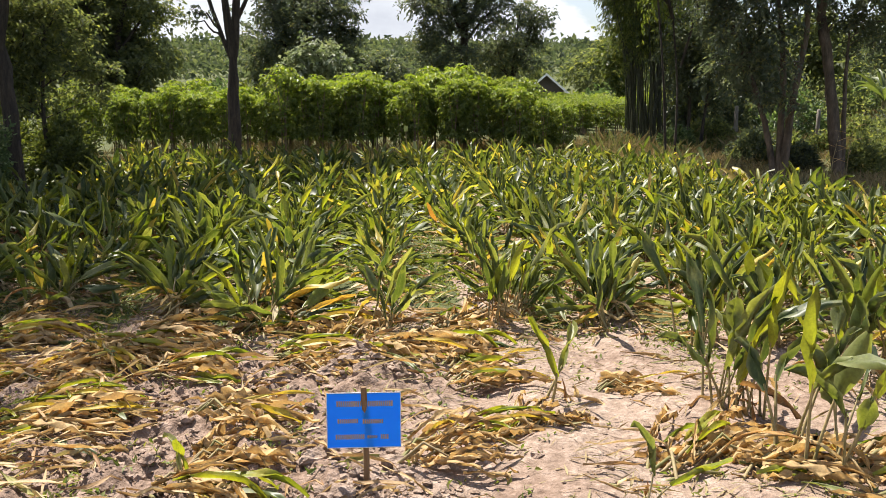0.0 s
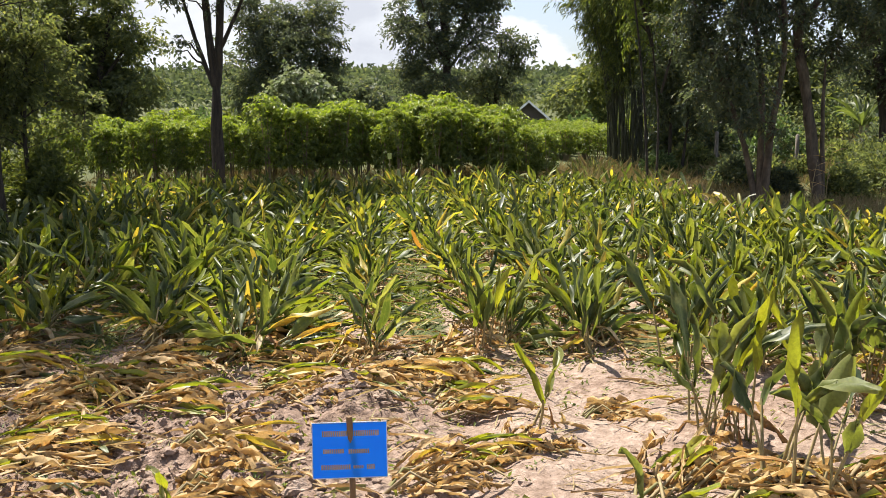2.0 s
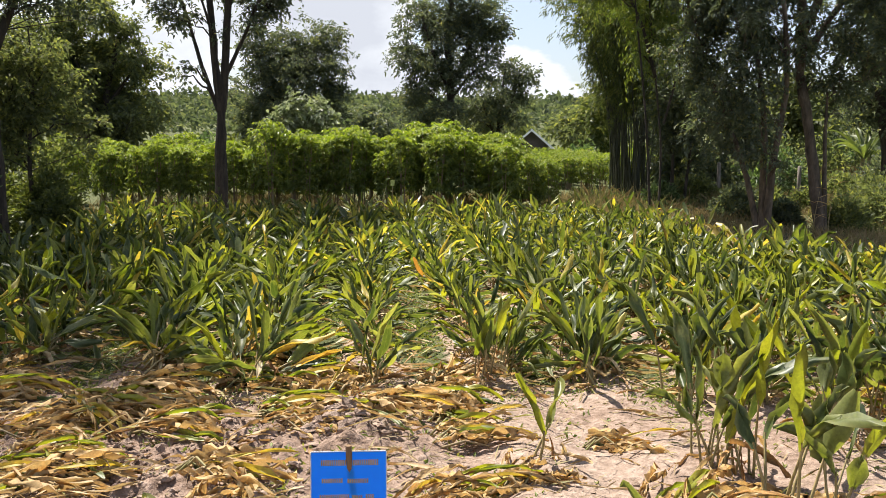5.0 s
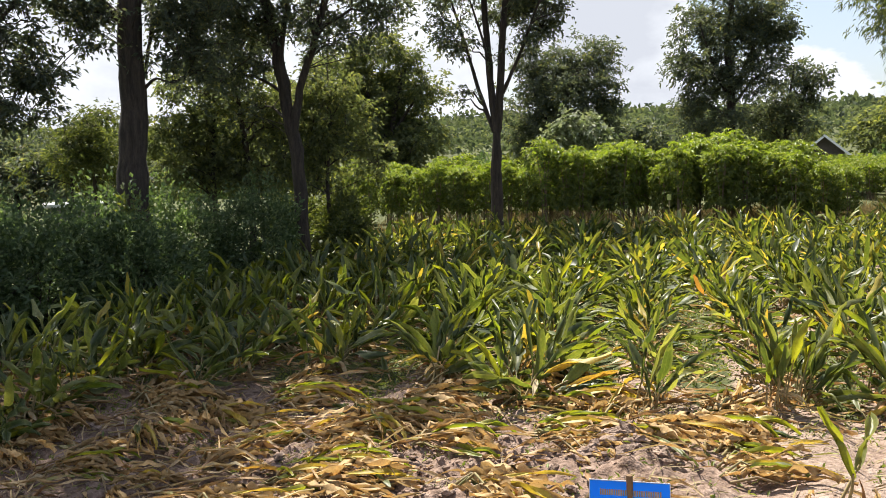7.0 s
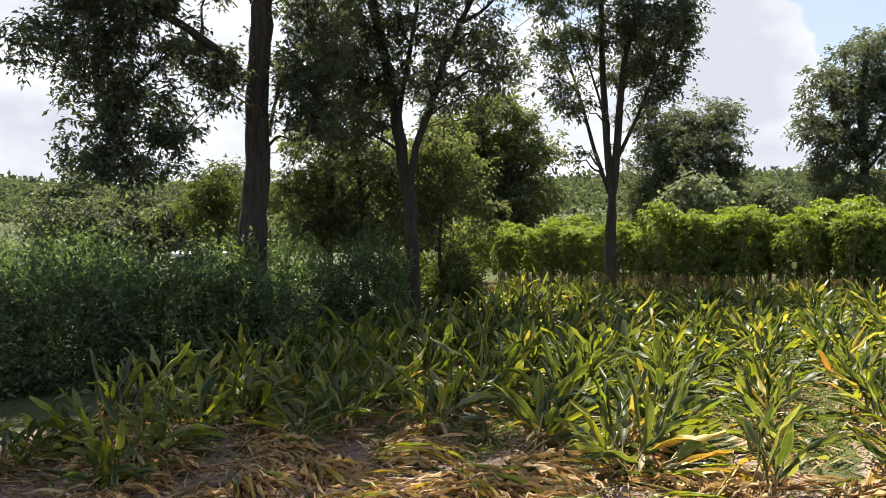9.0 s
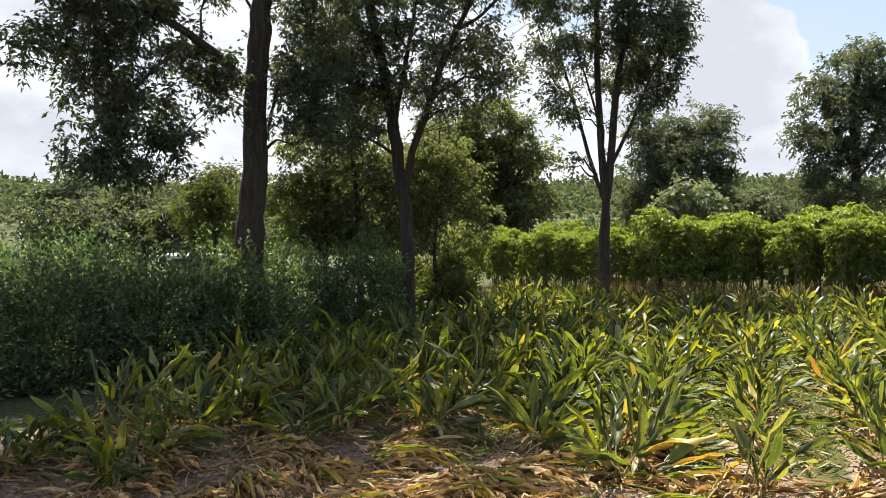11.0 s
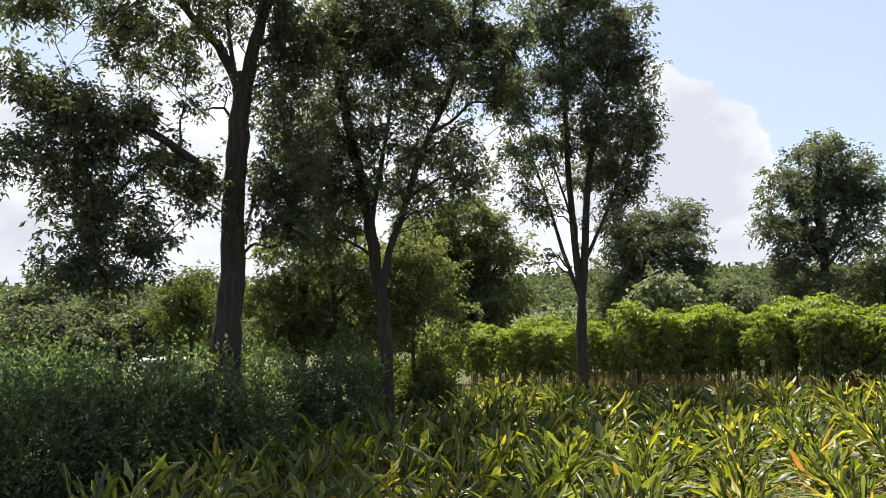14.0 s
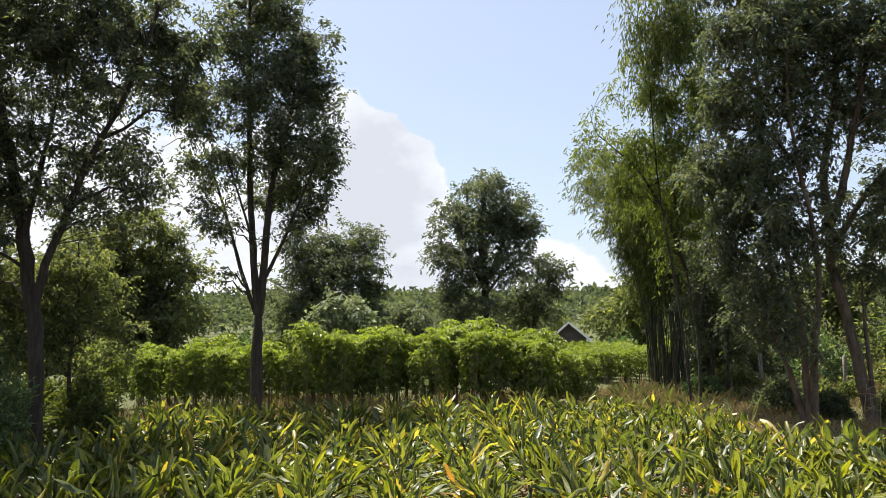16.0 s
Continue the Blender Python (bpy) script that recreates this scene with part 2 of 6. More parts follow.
def ground_material():
    m, nt, out = shader("sandy_soil")
    link = nt.links.new
    patch = noise_node(nt, 0.9, 5, 0.6)
    grain = noise_node(nt, 22, 8, 0.6)
    speck = noise_node(nt, 140, 4, 0.7)
    sand = ramp_node(nt, grain, [(0.30, (0.200, 0.140, 0.106)), (0.5, (0.300, 0.222, 0.174)), (0.70, (0.415, 0.320, 0.264))])
    soil = ramp_node(nt, grain, [(0.30, (0.125, 0.082, 0.060)), (0.5, (0.218, 0.150, 0.114)), (0.70, (0.340, 0.246, 0.196))])
    base = mixed(nt, ramp_node(nt, patch, [(0.45, (0, 0, 0)), (0.62, (1, 1, 1))]), sand, soil)
    att = nt.nodes.new("ShaderNodeAttribute")
    att.attribute_name = "cover"
    sep = nt.nodes.new("ShaderNodeSeparateColor")
    link(att.outputs["Color"], sep.inputs[0])
    base = mixed(nt, sep.outputs[0], base, soil)
    # low green growth and dry thatch
    edge = noise_node(nt, 6, 6, 0.7)
    add = nt.nodes.new("ShaderNodeMath")
    add.operation = "ADD"
    link(edge, add.inputs[0])
    link(sep.outputs[1], add.inputs[1])
    grass_mask = ramp_node(nt, add.outputs[0], [(0.86, (0, 0, 0)), (1.1, (1, 1, 1))])
    grass = ramp_node(nt, grain, [(0.3, (0.042, 0.052, 0.020)), (0.55, (0.085, 0.096, 0.038)), (0.75, (0.16, 0.15, 0.068))])
    base = mixed(nt, grass_mask, base, grass)
    fine = ramp_node(nt, speck, [(0.3, (0.78, 0.78, 0.78)), (0.7, (1.12, 1.12, 1.12))])
    base = mixed(nt, 1.0, base, fine, "MULTIPLY")
    p = nt.nodes.new("ShaderNodeBsdfPrincipled")
    p.inputs["Roughness"].default_value = 0.95
    p.inputs["Specular IOR Level"].default_value = 0.2
    link(base, p.inputs["Base Color"])
    b = nt.nodes.new("ShaderNodeBump")
    b.inputs["Strength"].default_value, b.inputs["Distance"].default_value = 0.9, 0.04
    link(grain, b.inputs["Height"])
    link(b.outputs[0], p.inputs["Normal"])
    link(p.outputs[0], out.inputs["Surface"])
    return m


soil_mat = ground_material()


# ---- mesh helpers ----
class Geo:
    """Vertices and faces gathered as arrays, made into one mesh at the end."""

    def __init__(self):
        self.v, self.f, self.n, self.tone = [], [], 0, []

    def add(self, v, f, tone=None):
        v = np.asarray(v, float).reshape(-1, 3)
        self.tone.append(np.zeros(len(v)) if tone is None else np.asarray(tone, float).ravel())
        self.v.append(v)
        self.f.append(np.asarray(f, int) + self.n)
        self.n += len(v)

    def tube(self, pts, radii, sides=6):
        pts, radii = np.asarray(pts, float), np.asarray(radii, float)
        d = np.gradient(pts, axis=0)
        d /= np.linalg.norm(d, axis=1)[:, None] + 1e-9
        ref = np.where(np.abs(d[:, 2:3]) > 0.9, [[1.0, 0, 0]], [[0, 0, 1.0]])
        a = np.cross(d, ref)
        a /= np.linalg.norm(a, axis=1)[:, None] + 1e-9
        for i in range(1, len(a)):
            w = a[i - 1] - d[i] * (a[i - 1] @ d[i])
            a[i] = w / (np.linalg.norm(w) + 1e-9)
        b = np.cross(d, a)
        ang = np.arange(sides) * 2 * np.pi / sides
        ring = np.cos(ang)[None, :, None] * a[:, None] + np.sin(ang)[None, :, None] * b[:, None]
        v = pts[:, None] + ring * radii[:, None, None]
        i, j = np.meshgrid(np.arange(len(pts) - 1), np.arange(sides), indexing="ij")
        q = np.stack([i * sides + j, i * sides + (j + 1) % sides, (i + 1) * sides + (j + 1) % sides, (i + 1) * sides + j], -1).reshape(-1, 4)
        self.add(v, q)

    def leaves(self, p, d, length, width, rng, fold=0.25, droop=0.15):
        """Folded pointed leaves at p along d."""
        p, d = np.asarray(p, float), np.asarray(d, float)
        n = len(p)
        d = d / (np.linalg.norm(d, axis=1)[:, None] + 1e-9)
        up = np.array([0, 0, 1.0]) + rng.normal(0, 0.55, (n, 3))
        s = np.cross(d, up)
        s /= np.linalg.norm(s, axis=1)[:, None] + 1e-9
        nr = np.cross(s, d)
        length, width = np.broadcast_to(length, n)[:, None], np.broadcast_to(width, n)[:, None]
        mid = p + d * length * 0.42 + nr * width * fold
        tip = p + d * length - np.array([0, 0, 1.0]) * length * droop
        v = np.stack([p, mid + s * width / 2, tip, mid - s * width / 2], 1)
        k = np.arange(n)[:, None] * 4
        f = np.concatenate([k + [0, 1, 2], k + [0, 2, 3]])
        self.add(v, f)

    def mesh(self, name, mats, smooth=True):
        me = bpy.data.meshes.new(name)
        v = np.concatenate(self.v)
        me.vertices.add(len(v))
        me.vertices.foreach_set("co", v.astype(np.float32).ravel())
        loops = np.concatenate([f.ravel() for f in self.f])
        totals = np.concatenate([np.full(len(f), f.shape[1]) for f in self.f])
        starts = np.concatenate([[0], np.cumsum(totals)[:-1]])
        me.loops.add(len(loops))
        me.loops.foreach_set("vertex_index", loops.astype(np.int32))
        me.polygons.add(len(totals))
        me.polygons.foreach_set("loop_start", starts.astype(np.int32))
        me.polygons.foreach_set("use_smooth", np.full(len(totals), smooth))
        if any(t.any() for t in self.tone):
            me.attributes.new("tone", "FLOAT", "POINT").data.foreach_set("value", np.concatenate(self.tone).astype(np.float32))
        me.update(calc_edges=True)
        me.validate()
        for m in mats if isinstance(mats, (list, tuple)) else [mats]:
            me.materials.append(m)
        return me


def part(name, data, parent, label=""):
    """One mesh as a part under a thing or a part."""
    ob = new(name, data)
    ob.parent = parent
    return tagged(ob, label)


def thing(name, m, label, category, group=""):
    ob = new(name)
    ob.empty_display_size = 0.1
    ob.matrix_basis = m
    return tagged(ob, label, category, group)


def lattice(ix, iy, seed):
    h = (ix * 374761393 + iy * 668265263 + seed * 1442695041) & 0xFFFFFFFF
    h = ((h ^ (h >> 13)) * 1274126177) & 0xFFFFFFFF
    return ((h ^ (h >> 16)) & 0xFFFF) / 65535.0


def bumps(x, y, scale, seed=0, octaves=3):
    """Smooth value noise, about -1 to 1."""
    total, amp, norm = 0.0, 1.0, 0.0
    for o in range(octaves):
        fx, fy = x * scale, y * scale
        ix, iy = np.floor(fx).astype(np.int64), np.floor(fy).astype(np.int64)
        tx, ty = fx - ix, fy - iy
        tx, ty = tx * tx * (3 - 2 * tx), ty * ty * (3 - 2 * ty)
        a, b = lattice(ix, iy, seed + o), lattice(ix + 1, iy, seed + o)
        c, d = lattice(ix, iy + 1, seed + o), lattice(ix + 1, iy + 1, seed + o)
        total = total + amp * ((a * (1 - tx) + b * tx) * (1 - ty) + (c * (1 - tx) + d * tx) * ty)
        norm, amp, scale = norm + amp, amp * 0.5, scale * 2.03
    return total / norm * 2 - 1


def step(a, b, x):
    t = np.clip((x - a) / (b - a), 0, 1)
    return t * t * (3 - 2 * t)


# ---- ground ----
BED, BED_SLANT, BED_ZERO = 0.78, 0.085, -0.37      # spacing of the beds, their slant and the place of one of them


def bed_phase(x, y):
    return (x + BED_SLANT * (y - 5.3) - BED_ZERO) / BED


def field_mask(x, y):
    return step(-5.9, -5.3, x) * (1 - step(5.3, 5.9, x)) * step(1.0, 2.0, y) * (1 - step(15.6, 16.4, y))


def height(x, y):
    x, y = np.asarray(x, float), np.asarray(y, float)
    r = np.hypot(x, y)
    inside = field_mask(x, y)
    beds = 0.032 * np.cos(2 * np.pi * bed_phase(x, y)) * inside
    tilled = (1 - step(-0.4, 0.2, x - 0.1 * (y - 3))) * (1 - step(4.6, 5.6, y)) * inside
    z = beds * (1 - 0.5 * tilled)
    z = z + (0.012 * bumps(x, y, 3.0, 3) + 0.009 * bumps(x, y, 9.0, 13, 2) + 0.007 * bumps(x, y, 24.0, 15, 2)) * (1 - step(30, 60, r))
    z = z + tilled * (0.06 * bumps(x, y, 3.4, 7, 4) + 0.07 * np.maximum(bumps(x, y, 8.0, 9, 3), -0.2) + 0.022 * bumps(x, y, 26.0, 19, 2))
    # a dug heap and the ridge that runs from it
    z = z + 0.10 * np.exp(-((x + 0.5) ** 2 + (y - 4.62) ** 2) / 0.045) * (0.7 + 0.6 * bumps(x, y, 12.0, 17, 3))
    z = z + 0.045 * np.exp(-((x + 0.42 - 0.06 * (y - 4)) / 0.09) ** 2) * step(2.6, 2.9, y) * (1 - step(4.4, 4.7, y)) * (0.6 + 0.8 * bumps(x, y, 9.0, 18, 3))
    z = z + 0.02 * np.clip(y - 15, 0, 12) + 0.05 * bumps(x, y, 0.35, 5, 2) * step(4, 8, np.abs(x))
    hill = step(70, 260, r) * (7.0 + 2.0 * bumps(x, y, 0.012, 11, 2)) * step(-0.3, 0.3, y / (r + 1))
    return z + hill


def build_ground():
    def spread(lo, hi, fine, far):
        inner = np.arange(lo, hi + fine / 2, fine)
        grow = fine * np.where(np.arange(1, 120) < 40, 1.1 ** np.arange(1, 120), 1.1 ** 40 * 1.2 ** np.arange(-39, 80))
        outer = np.cumsum(grow)
        outer = outer[outer < far]
        return np.concatenate([(lo - outer)[::-1], inner, hi + outer])
    xs, ys = spread(-2.9, 1.2, 0.019, 3500), spread(2.7, 5.2, 0.019, 3500)
    X, Y = np.meshgrid(xs, ys, indexing="ij")
    Z = height(X, Y)
    g = Geo()
    i, j = np.meshgrid(np.arange(len(xs) - 1), np.arange(len(ys) - 1), indexing="ij")
    n = len(ys)
    g.add(np.stack([X, Y, Z], -1), np.stack([i * n + j, (i + 1) * n + j, (i + 1) * n + j + 1, i * n + j + 1], -1).reshape(-1, 4))
    me = g.mesh("ground", soil_mat)
    # red: darker soil, where dug, outside the field and towards the left; green: low growth
    inside = field_mask(X, Y)
    tilled = (1 - step(-0.6, 0.1, X - 0.1 * (Y - 3))) * (1 - step(4.8, 5.8, Y)) * inside
    furrow = 0.5 - 0.5 * np.cos(2 * np.pi * bed_phase(X, Y))
    green = inside * step(4.9, 6.2, Y) * furrow * 0.85 + (1 - inside) * 0.62 * (1 - 0.4 * step(-14, -9, X) * (1 - step(7, 11, X)) * step(-9, -5, Y) * (1 - step(1.5, 2.5, Y)))
    bare = step(4.2, 4.9, X) * (1 - step(6.2, 7.2, X)) * step(9, 11, Y) * (1 - step(22, 26, Y))
    green = green * (1 - 0.2 * bare) + 0.4 * step(22, 34, np.hypot(X, Y))
    left = 1 - step(-2.6, -1.6, X)
    red = np.clip(tilled + (1 - inside) * 0.8 + left * 0.7, 0, 1)
    col = np.stack([red, green, 0 * red, 0 * red + 1], -1).reshape(-1, 4)
    me.color_attributes.new("cover", "FLOAT_COLOR", "POINT").data.foreach_set("color", col.astype(np.float32).ravel())
    return tagged(new("ground", me), "pale pinkish sandy field soil with low crop beds and weeds", "ground", kind="structure")


build_ground()


# ---- turmeric ----
def blade(g, base, d, length, width, rng, bend=0.6, fold=0.5, wave=0.0, rows=7, cols=4, side=None, ground=None):
    """A long pointed leaf from base along d, bending down, folded along its midrib."""
    t = np.linspace(0, 1, rows + 1)
    d = np.asarray(d, float) / np.linalg.norm(d)
    pts, q = [np.asarray(base, float)], d.copy()
    for k in range(rows):
        q = q + np.array([0, 0, -1.0]) * bend * (0.2 + 0.9 * t[k] + 1.6 * t[k] ** 4) / rows + rng.normal(0, 0.02 + wave * 0.5, 3) / rows * 2
        q /= np.linalg.norm(q)
        pts.append(pts[-1] + q * length / rows)
    pts = np.array(pts)
    if ground is not None:
        pts[:, 2] = np.maximum(pts[:, 2], ground + 0.012 + np.abs(rng.normal(0, 0.012, len(pts))))
    tang = np.gradient(pts, axis=0)
    tang /= np.linalg.norm(tang, axis=1)[:, None]
    up = np.array([0, 0, 1.0]) if side is None else side
    s = np.cross(tang, up + rng.normal(0, 0.35, 3))
    s /= np.linalg.norm(s, axis=1)[:, None] + 1e-9
    nr = np.cross(s, tang)
    w = width * 0.5 * np.clip(np.sin(np.pi * np.clip(t ** 1.25 * 0.93 + 0.03, 0, 1)) ** 0.5, 0.02, 1)
    w[-1] = width * 0.2
    u = np.linspace(-1, 1, cols + 1)
    ang = 0.55 * fold * (1 + np.abs(u))[None, :] * (1 + 0.5 * np.sin(t * 5 + rng.uniform(0, 6)))[:, None]
    off = u[None, :, None] * w[:, None, None] * (np.cos(ang)[..., None] * s[:, None]) + np.abs(u)[None, :, None] * w[:, None, None] * np.sin(ang)[..., None] * nr[:, None]
    if wave:
        off = off + nr[:, None] * (rng.normal(0, wave * width, (rows + 1, cols + 1)))[..., None]
    v = pts[:, None] + off
    if ground is not None:
        v[..., 2] = np.maximum(v[..., 2], ground + 0.006)
    i, j = np.meshgrid(np.arange(rows), np.arange(cols), indexing="ij")
    n = cols + 1
    tone = np.where(np.abs(u) > 0.9, 1.0 if cols > 2 else 0.5, np.where(np.abs(u) < 0.1, 0.55, 0.0) if cols > 2 else 0.0)[None, :] * np.ones((rows + 1, 1))
    g.add(v, np.stack([i * n + j, i * n + j + 1, (i + 1) * n + j + 1, (i + 1) * n + j], -1).reshape(-1, 4), tone)


def lean_dir(phi, elev):
    return np.array([math.cos(phi) * math.cos(elev), math.sin(phi) * math.cos(elev), math.sin(elev)])


def plant_leaves(rng, tall, count, wide=0.5, dry=2, yellow=0.1, broad=1.0, high=(0.16, 0.52)):
    """Stalk lines and leaf settings of one plant."""
    stalks, settings = [], []
    for k in range(count):
        phi = rng.uniform(0, 2 * np.pi)
        out = rng.uniform(0.15, 1.0) * wide
        foot = np.array([rng.normal(0, 0.06), rng.normal(0, 0.06), -0.02])
        elev = np.pi / 2 - out * 1.0
        d = lean_dir(phi, elev)
        hgt = tall * rng.uniform(*high)
        top = foot + d * hgt + np.array([0, 0, 0.02])
        mid = (foot + top) / 2 + np.array([0, 0, 0.02])
        stalks.append((foot, mid, top))
        d2 = lean_dir(phi + rng.normal(0, 0.4), elev - rng.uniform(-0.1, 0.5))
        kind = "yellow" if rng.random() < yellow else ("lit_lime" if rng.random() < 0.19 else "green")
        settings.append((top - d * 0.03, d2, min(tall, 0.62) * rng.uniform(0.42, 0.86), rng.uniform(0.054, 0.092) * broad, rng.uniform(0.0, 0.4) if rng.random() < 0.55 else rng.uniform(0.5, 1.5), rng.uniform(0.4, 1.0) if rng.random() < 0.2 else rng.uniform(1.2, 2.8), 0.06, kind))
    for k in range(dry):
        phi = rng.uniform(0, 2 * np.pi)
        start = np.array([rng.normal(0, 0.04), rng.normal(0, 0.04), tall * rng.uniform(0.12, 0.3)])
        settings.append((start, lean_dir(phi, rng.uniform(-0.5, 0.5)), tall * rng.uniform(0.3, 0.6), rng.uniform(0.02, 0.05), 1.9, rng.uniform(1.0, 2.2), 0.16, "dry" if rng.random() < 0.9 else "yellow"))
    return stalks, settings


LEAF = {"green": turmeric_green, "lit_lime": turmeric_lit_lime, "yellow": turmeric_yellow, "dry": turmeric_dry}


def turmeric_template(seed, tall, count, wide=0.5, dry=2, yellow=0.1, label="", name="turmeric_plant", broad=1.0, high=(0.16, 0.52)):
    rng = np.random.default_rng(seed)
    stalks, settings = plant_leaves(rng, tall, count, wide, dry, yellow, broad, high)
    root = thing(name, pose(0, 0, 0), label, "turmeric plant", "turmeric plants in rows")
    g = Geo()
    for a, b, c in stalks:
        g.tube([a, b, c], [0.0085, 0.007, 0.005], 4)
    part("stem", g.mesh("stem", stalk_mat), root)
    skirt = Geo()
    for base, d, ln, wd, bend, fold, wave, kind in settings:
        g = skirt if kind == "dry" else Geo()
        blade(g, base, d, ln, wd, rng, bend, fold, wave, ground=0.0)
        if kind != "dry":
            part("leaf", g.mesh("leaf", LEAF[kind]), root, "yellowed leaf" if kind == "yellow" else "")
    if skirt.v:
        part("withered_leaves", skirt.mesh("withered_leaves", turmeric_dry), root, "withered brown leaves hanging round the stalks")
    return root


def wilted_template(seed, count, reach, green=0.25):
    """A plant that has fallen over: its shrivelled leaves lie in a bundle to one side."""
    rng = np.random.default_rng(seed)
    root = thing("wilted_turmeric_plant", pose(0, 0, 0), "fallen withered turmeric plant with straw-brown leaves lying on soil", "turmeric plant", "fallen turmeric plants")
    g = Geo()
    for k in range(6):
        phi = rng.normal(0, 0.45)
        a = np.array([rng.normal(0, 0.03), rng.normal(0, 0.04), 0.0])
        L = reach * rng.uniform(0.3, 0.6)
        c = a + np.array([math.cos(phi) * L, math.sin(phi) * L, rng.uniform(0.0, 0.05)])
        g.tube([a, (a + c) / 2 + np.array([0, 0, rng.uniform(0.03, 0.09)]), c], [0.008, 0.007, 0.004], 5)
    part("stem", g.mesh("stem", straw_mat), root)
    for k in range(count):
        phi = rng.normal(0, 0.26)
        start = np.array([math.cos(phi), math.sin(phi), 0]) * reach * rng.uniform(0.0, 0.45) + np.array([0, rng.normal(0, 0.07), rng.uniform(0.015, 0.08)])
        chance = rng.random()
        kind = "lit_lime" if chance < green * 0.5 else ("green" if chance < green * 0.65 else ("yellow" if rng.random() < 0.07 else "dry"))
        wide = rng.uniform(0.014, 0.034) if kind == "dry" else rng.uniform(0.03, 0.055)
        g = Geo()
        blade(g, start, lean_dir(phi + rng.normal(0, 0.22), rng.uniform(-0.1, 0.4)), reach * rng.uniform(0.4, 0.95), wide, rng, rng.uniform(0.5, 1.8), rng.uniform(0.8, 2.2), 0.42 if kind == "dry" else 0.10, rows=9, ground=0.0)
        part("leaf", g.mesh("leaf", LEAF[kind]), root)
    return root


def place(template, x, y, turn=0.0, size=1.0, tip=0.0, tip_turn=0.0, label=""):
    m = pose(x, y, float(height(x, y)) - 0.01) @ pose(0, 0, 0, 0, 0, tip_turn) @ pose(0, 0, 0, 0, tip, 0) @ pose(0, 0, 0, 0, 0, turn - tip_turn) @ Matrix.Scale(size, 4)
    ob = copy_thing(template, m)
    ob.matrix_basis = m
    if label:
        ob["label"] = label
    return ob


def remove_thing(root):
    for o in (*root.children_recursive, root):
        bpy.data.objects.remove(o)


UPRIGHT = "leafy turmeric plant with long green folded leaves on sandy soil"
AILING = "turmeric plant with drooping green and yellowing leaves"
templates = [turmeric_template(100 + k, 0.54, 19 + k % 4, 0.88 + 0.2 * (k % 3), 10 + k % 4, 0.05, (UPRIGHT, UPRIGHT, AILING)[k % 3]) for k in range(10)]
tall_one = turmeric_template(150, 0.74, 6, 0.42, 5, 0.0, "tall turmeric plant with broad upright green leaves and bare stalks", broad=1.35, high=(0.30, 0.62))
tall_two = turmeric_template(151, 0.68, 10, 0.42, 6, 0.0, "tall turmeric plant with broad upright green leaves and bare stalks", broad=1.35, high=(0.28, 0.60))
small_one = turmeric_template(152, 0.48, 2, 0.5, 3, 0.0, "small turmeric shoot with one raised green leaf")
fan_one = turmeric_template(153, 0.60, 13, 0.95, 4, 0.0, UPRIGHT)
wilted = [wilted_template(200 + k, 27 + k % 4, 0.42 + 0.05 * (k % 3), (0.05, 0.15, 0.4)[k % 3]) for k in range(8)]

rng = np.random.default_rng(5)
BED_START = {-6: 3.5, -5: 4.0, -4: 5.2, -3: 5.9, -2: 5.7, -1: 5.4, 0: 6.3, 1: 6.1, 2: 5.4, 3: 5.1, 4: 4.2, 5: 3.4, 6: 3.6, 7: 5.0, 8: 6.0, 9: 7.4}
spots = []
for k, begin in BED_START.items():
    y = begin
    while y < 15.7 + 0.06 * k:
        x = BED_ZERO + k * BED - BED_SLANT * (y - 5.3) + rng.normal(0, 0.05 if y < 8 else 0.11)
        if -5.5 < x < 5.4 - 0.27 * max(0, y - 8):
            spots.append((x, y + rng.normal(0, 0.05)))
        y += rng.uniform(0.30, 0.44) if y < 7.4 else rng.uniform(0.2, 0.3)
near = [s for s in spots if s[1] < 9.2 and s[0] < 4.2]
far = [s for s in spots if s[1] >= 9.2 or s[0] >= 4.2]
for x, y in near:
    t = templates[rng.integers(len(templates))]
    by_path = abs(x + BED_SLANT * (y - 5.3) - 0.02) < 0.6
    place(t, x, y, rng.uniform(0, 360), rng.uniform(0.72, 0.9) if by_path else rng.uniform(0.82, 1.15), rng.uniform(0, 9 if by_path else 26), rng.normal(0, 60))

# plants that stand alone at the near edge of the field
place(tall_two, 1.44, 3.93, 20, 1.0)
place(tall_one, 1.50, 3.97, 130, 0.95, 8, 200)
place(tall_one, 1.52, 3.34, 75, 1.0)
place(tall_one, 1.62, 3.30, 210, 0.9, 14, 20)
place(tall_two, 2.30, 4.55, 250, 1.05)
place(tall_one, 2.55, 4.70, 200, 1.05)
place(tall_two, 1.98, 4.95, 110, 1.0)
place(tall_one, 2.10, 4.15, 20, 0.95, 10, 180)
place(tall_two, 1.68, 5.15, 60, 1.0)
place(tall_one, 2.70, 4.25, 140, 1.05)
place(wilted[2], 1.72, 3.30, 8, 1.25)
place(wilted[5], 1.80, 3.18, -6, 1.2)
place(small_one, 0.58, 4.08, 0, 1.0, 24, 0)
place(small_one, 0.78, 3.05, 120, 0.75, 30, 40)
place(small_one, -1.02, 3.05, 60, 0.55, 25, 60)
place(fan_one, -0.39, 5.30, 0, 0.95)
place(tall_two, 0.37, 5.44, 300, 0.9)
place(templates[3], 0.5, 5.7, 30, 0.9, 20, 0)
place(templates[4], -1.34, 5.5, 30, 1.0, 22, 0)
place(templates[7], -1.1, 5.9, 80, 1.1, 20, 10)

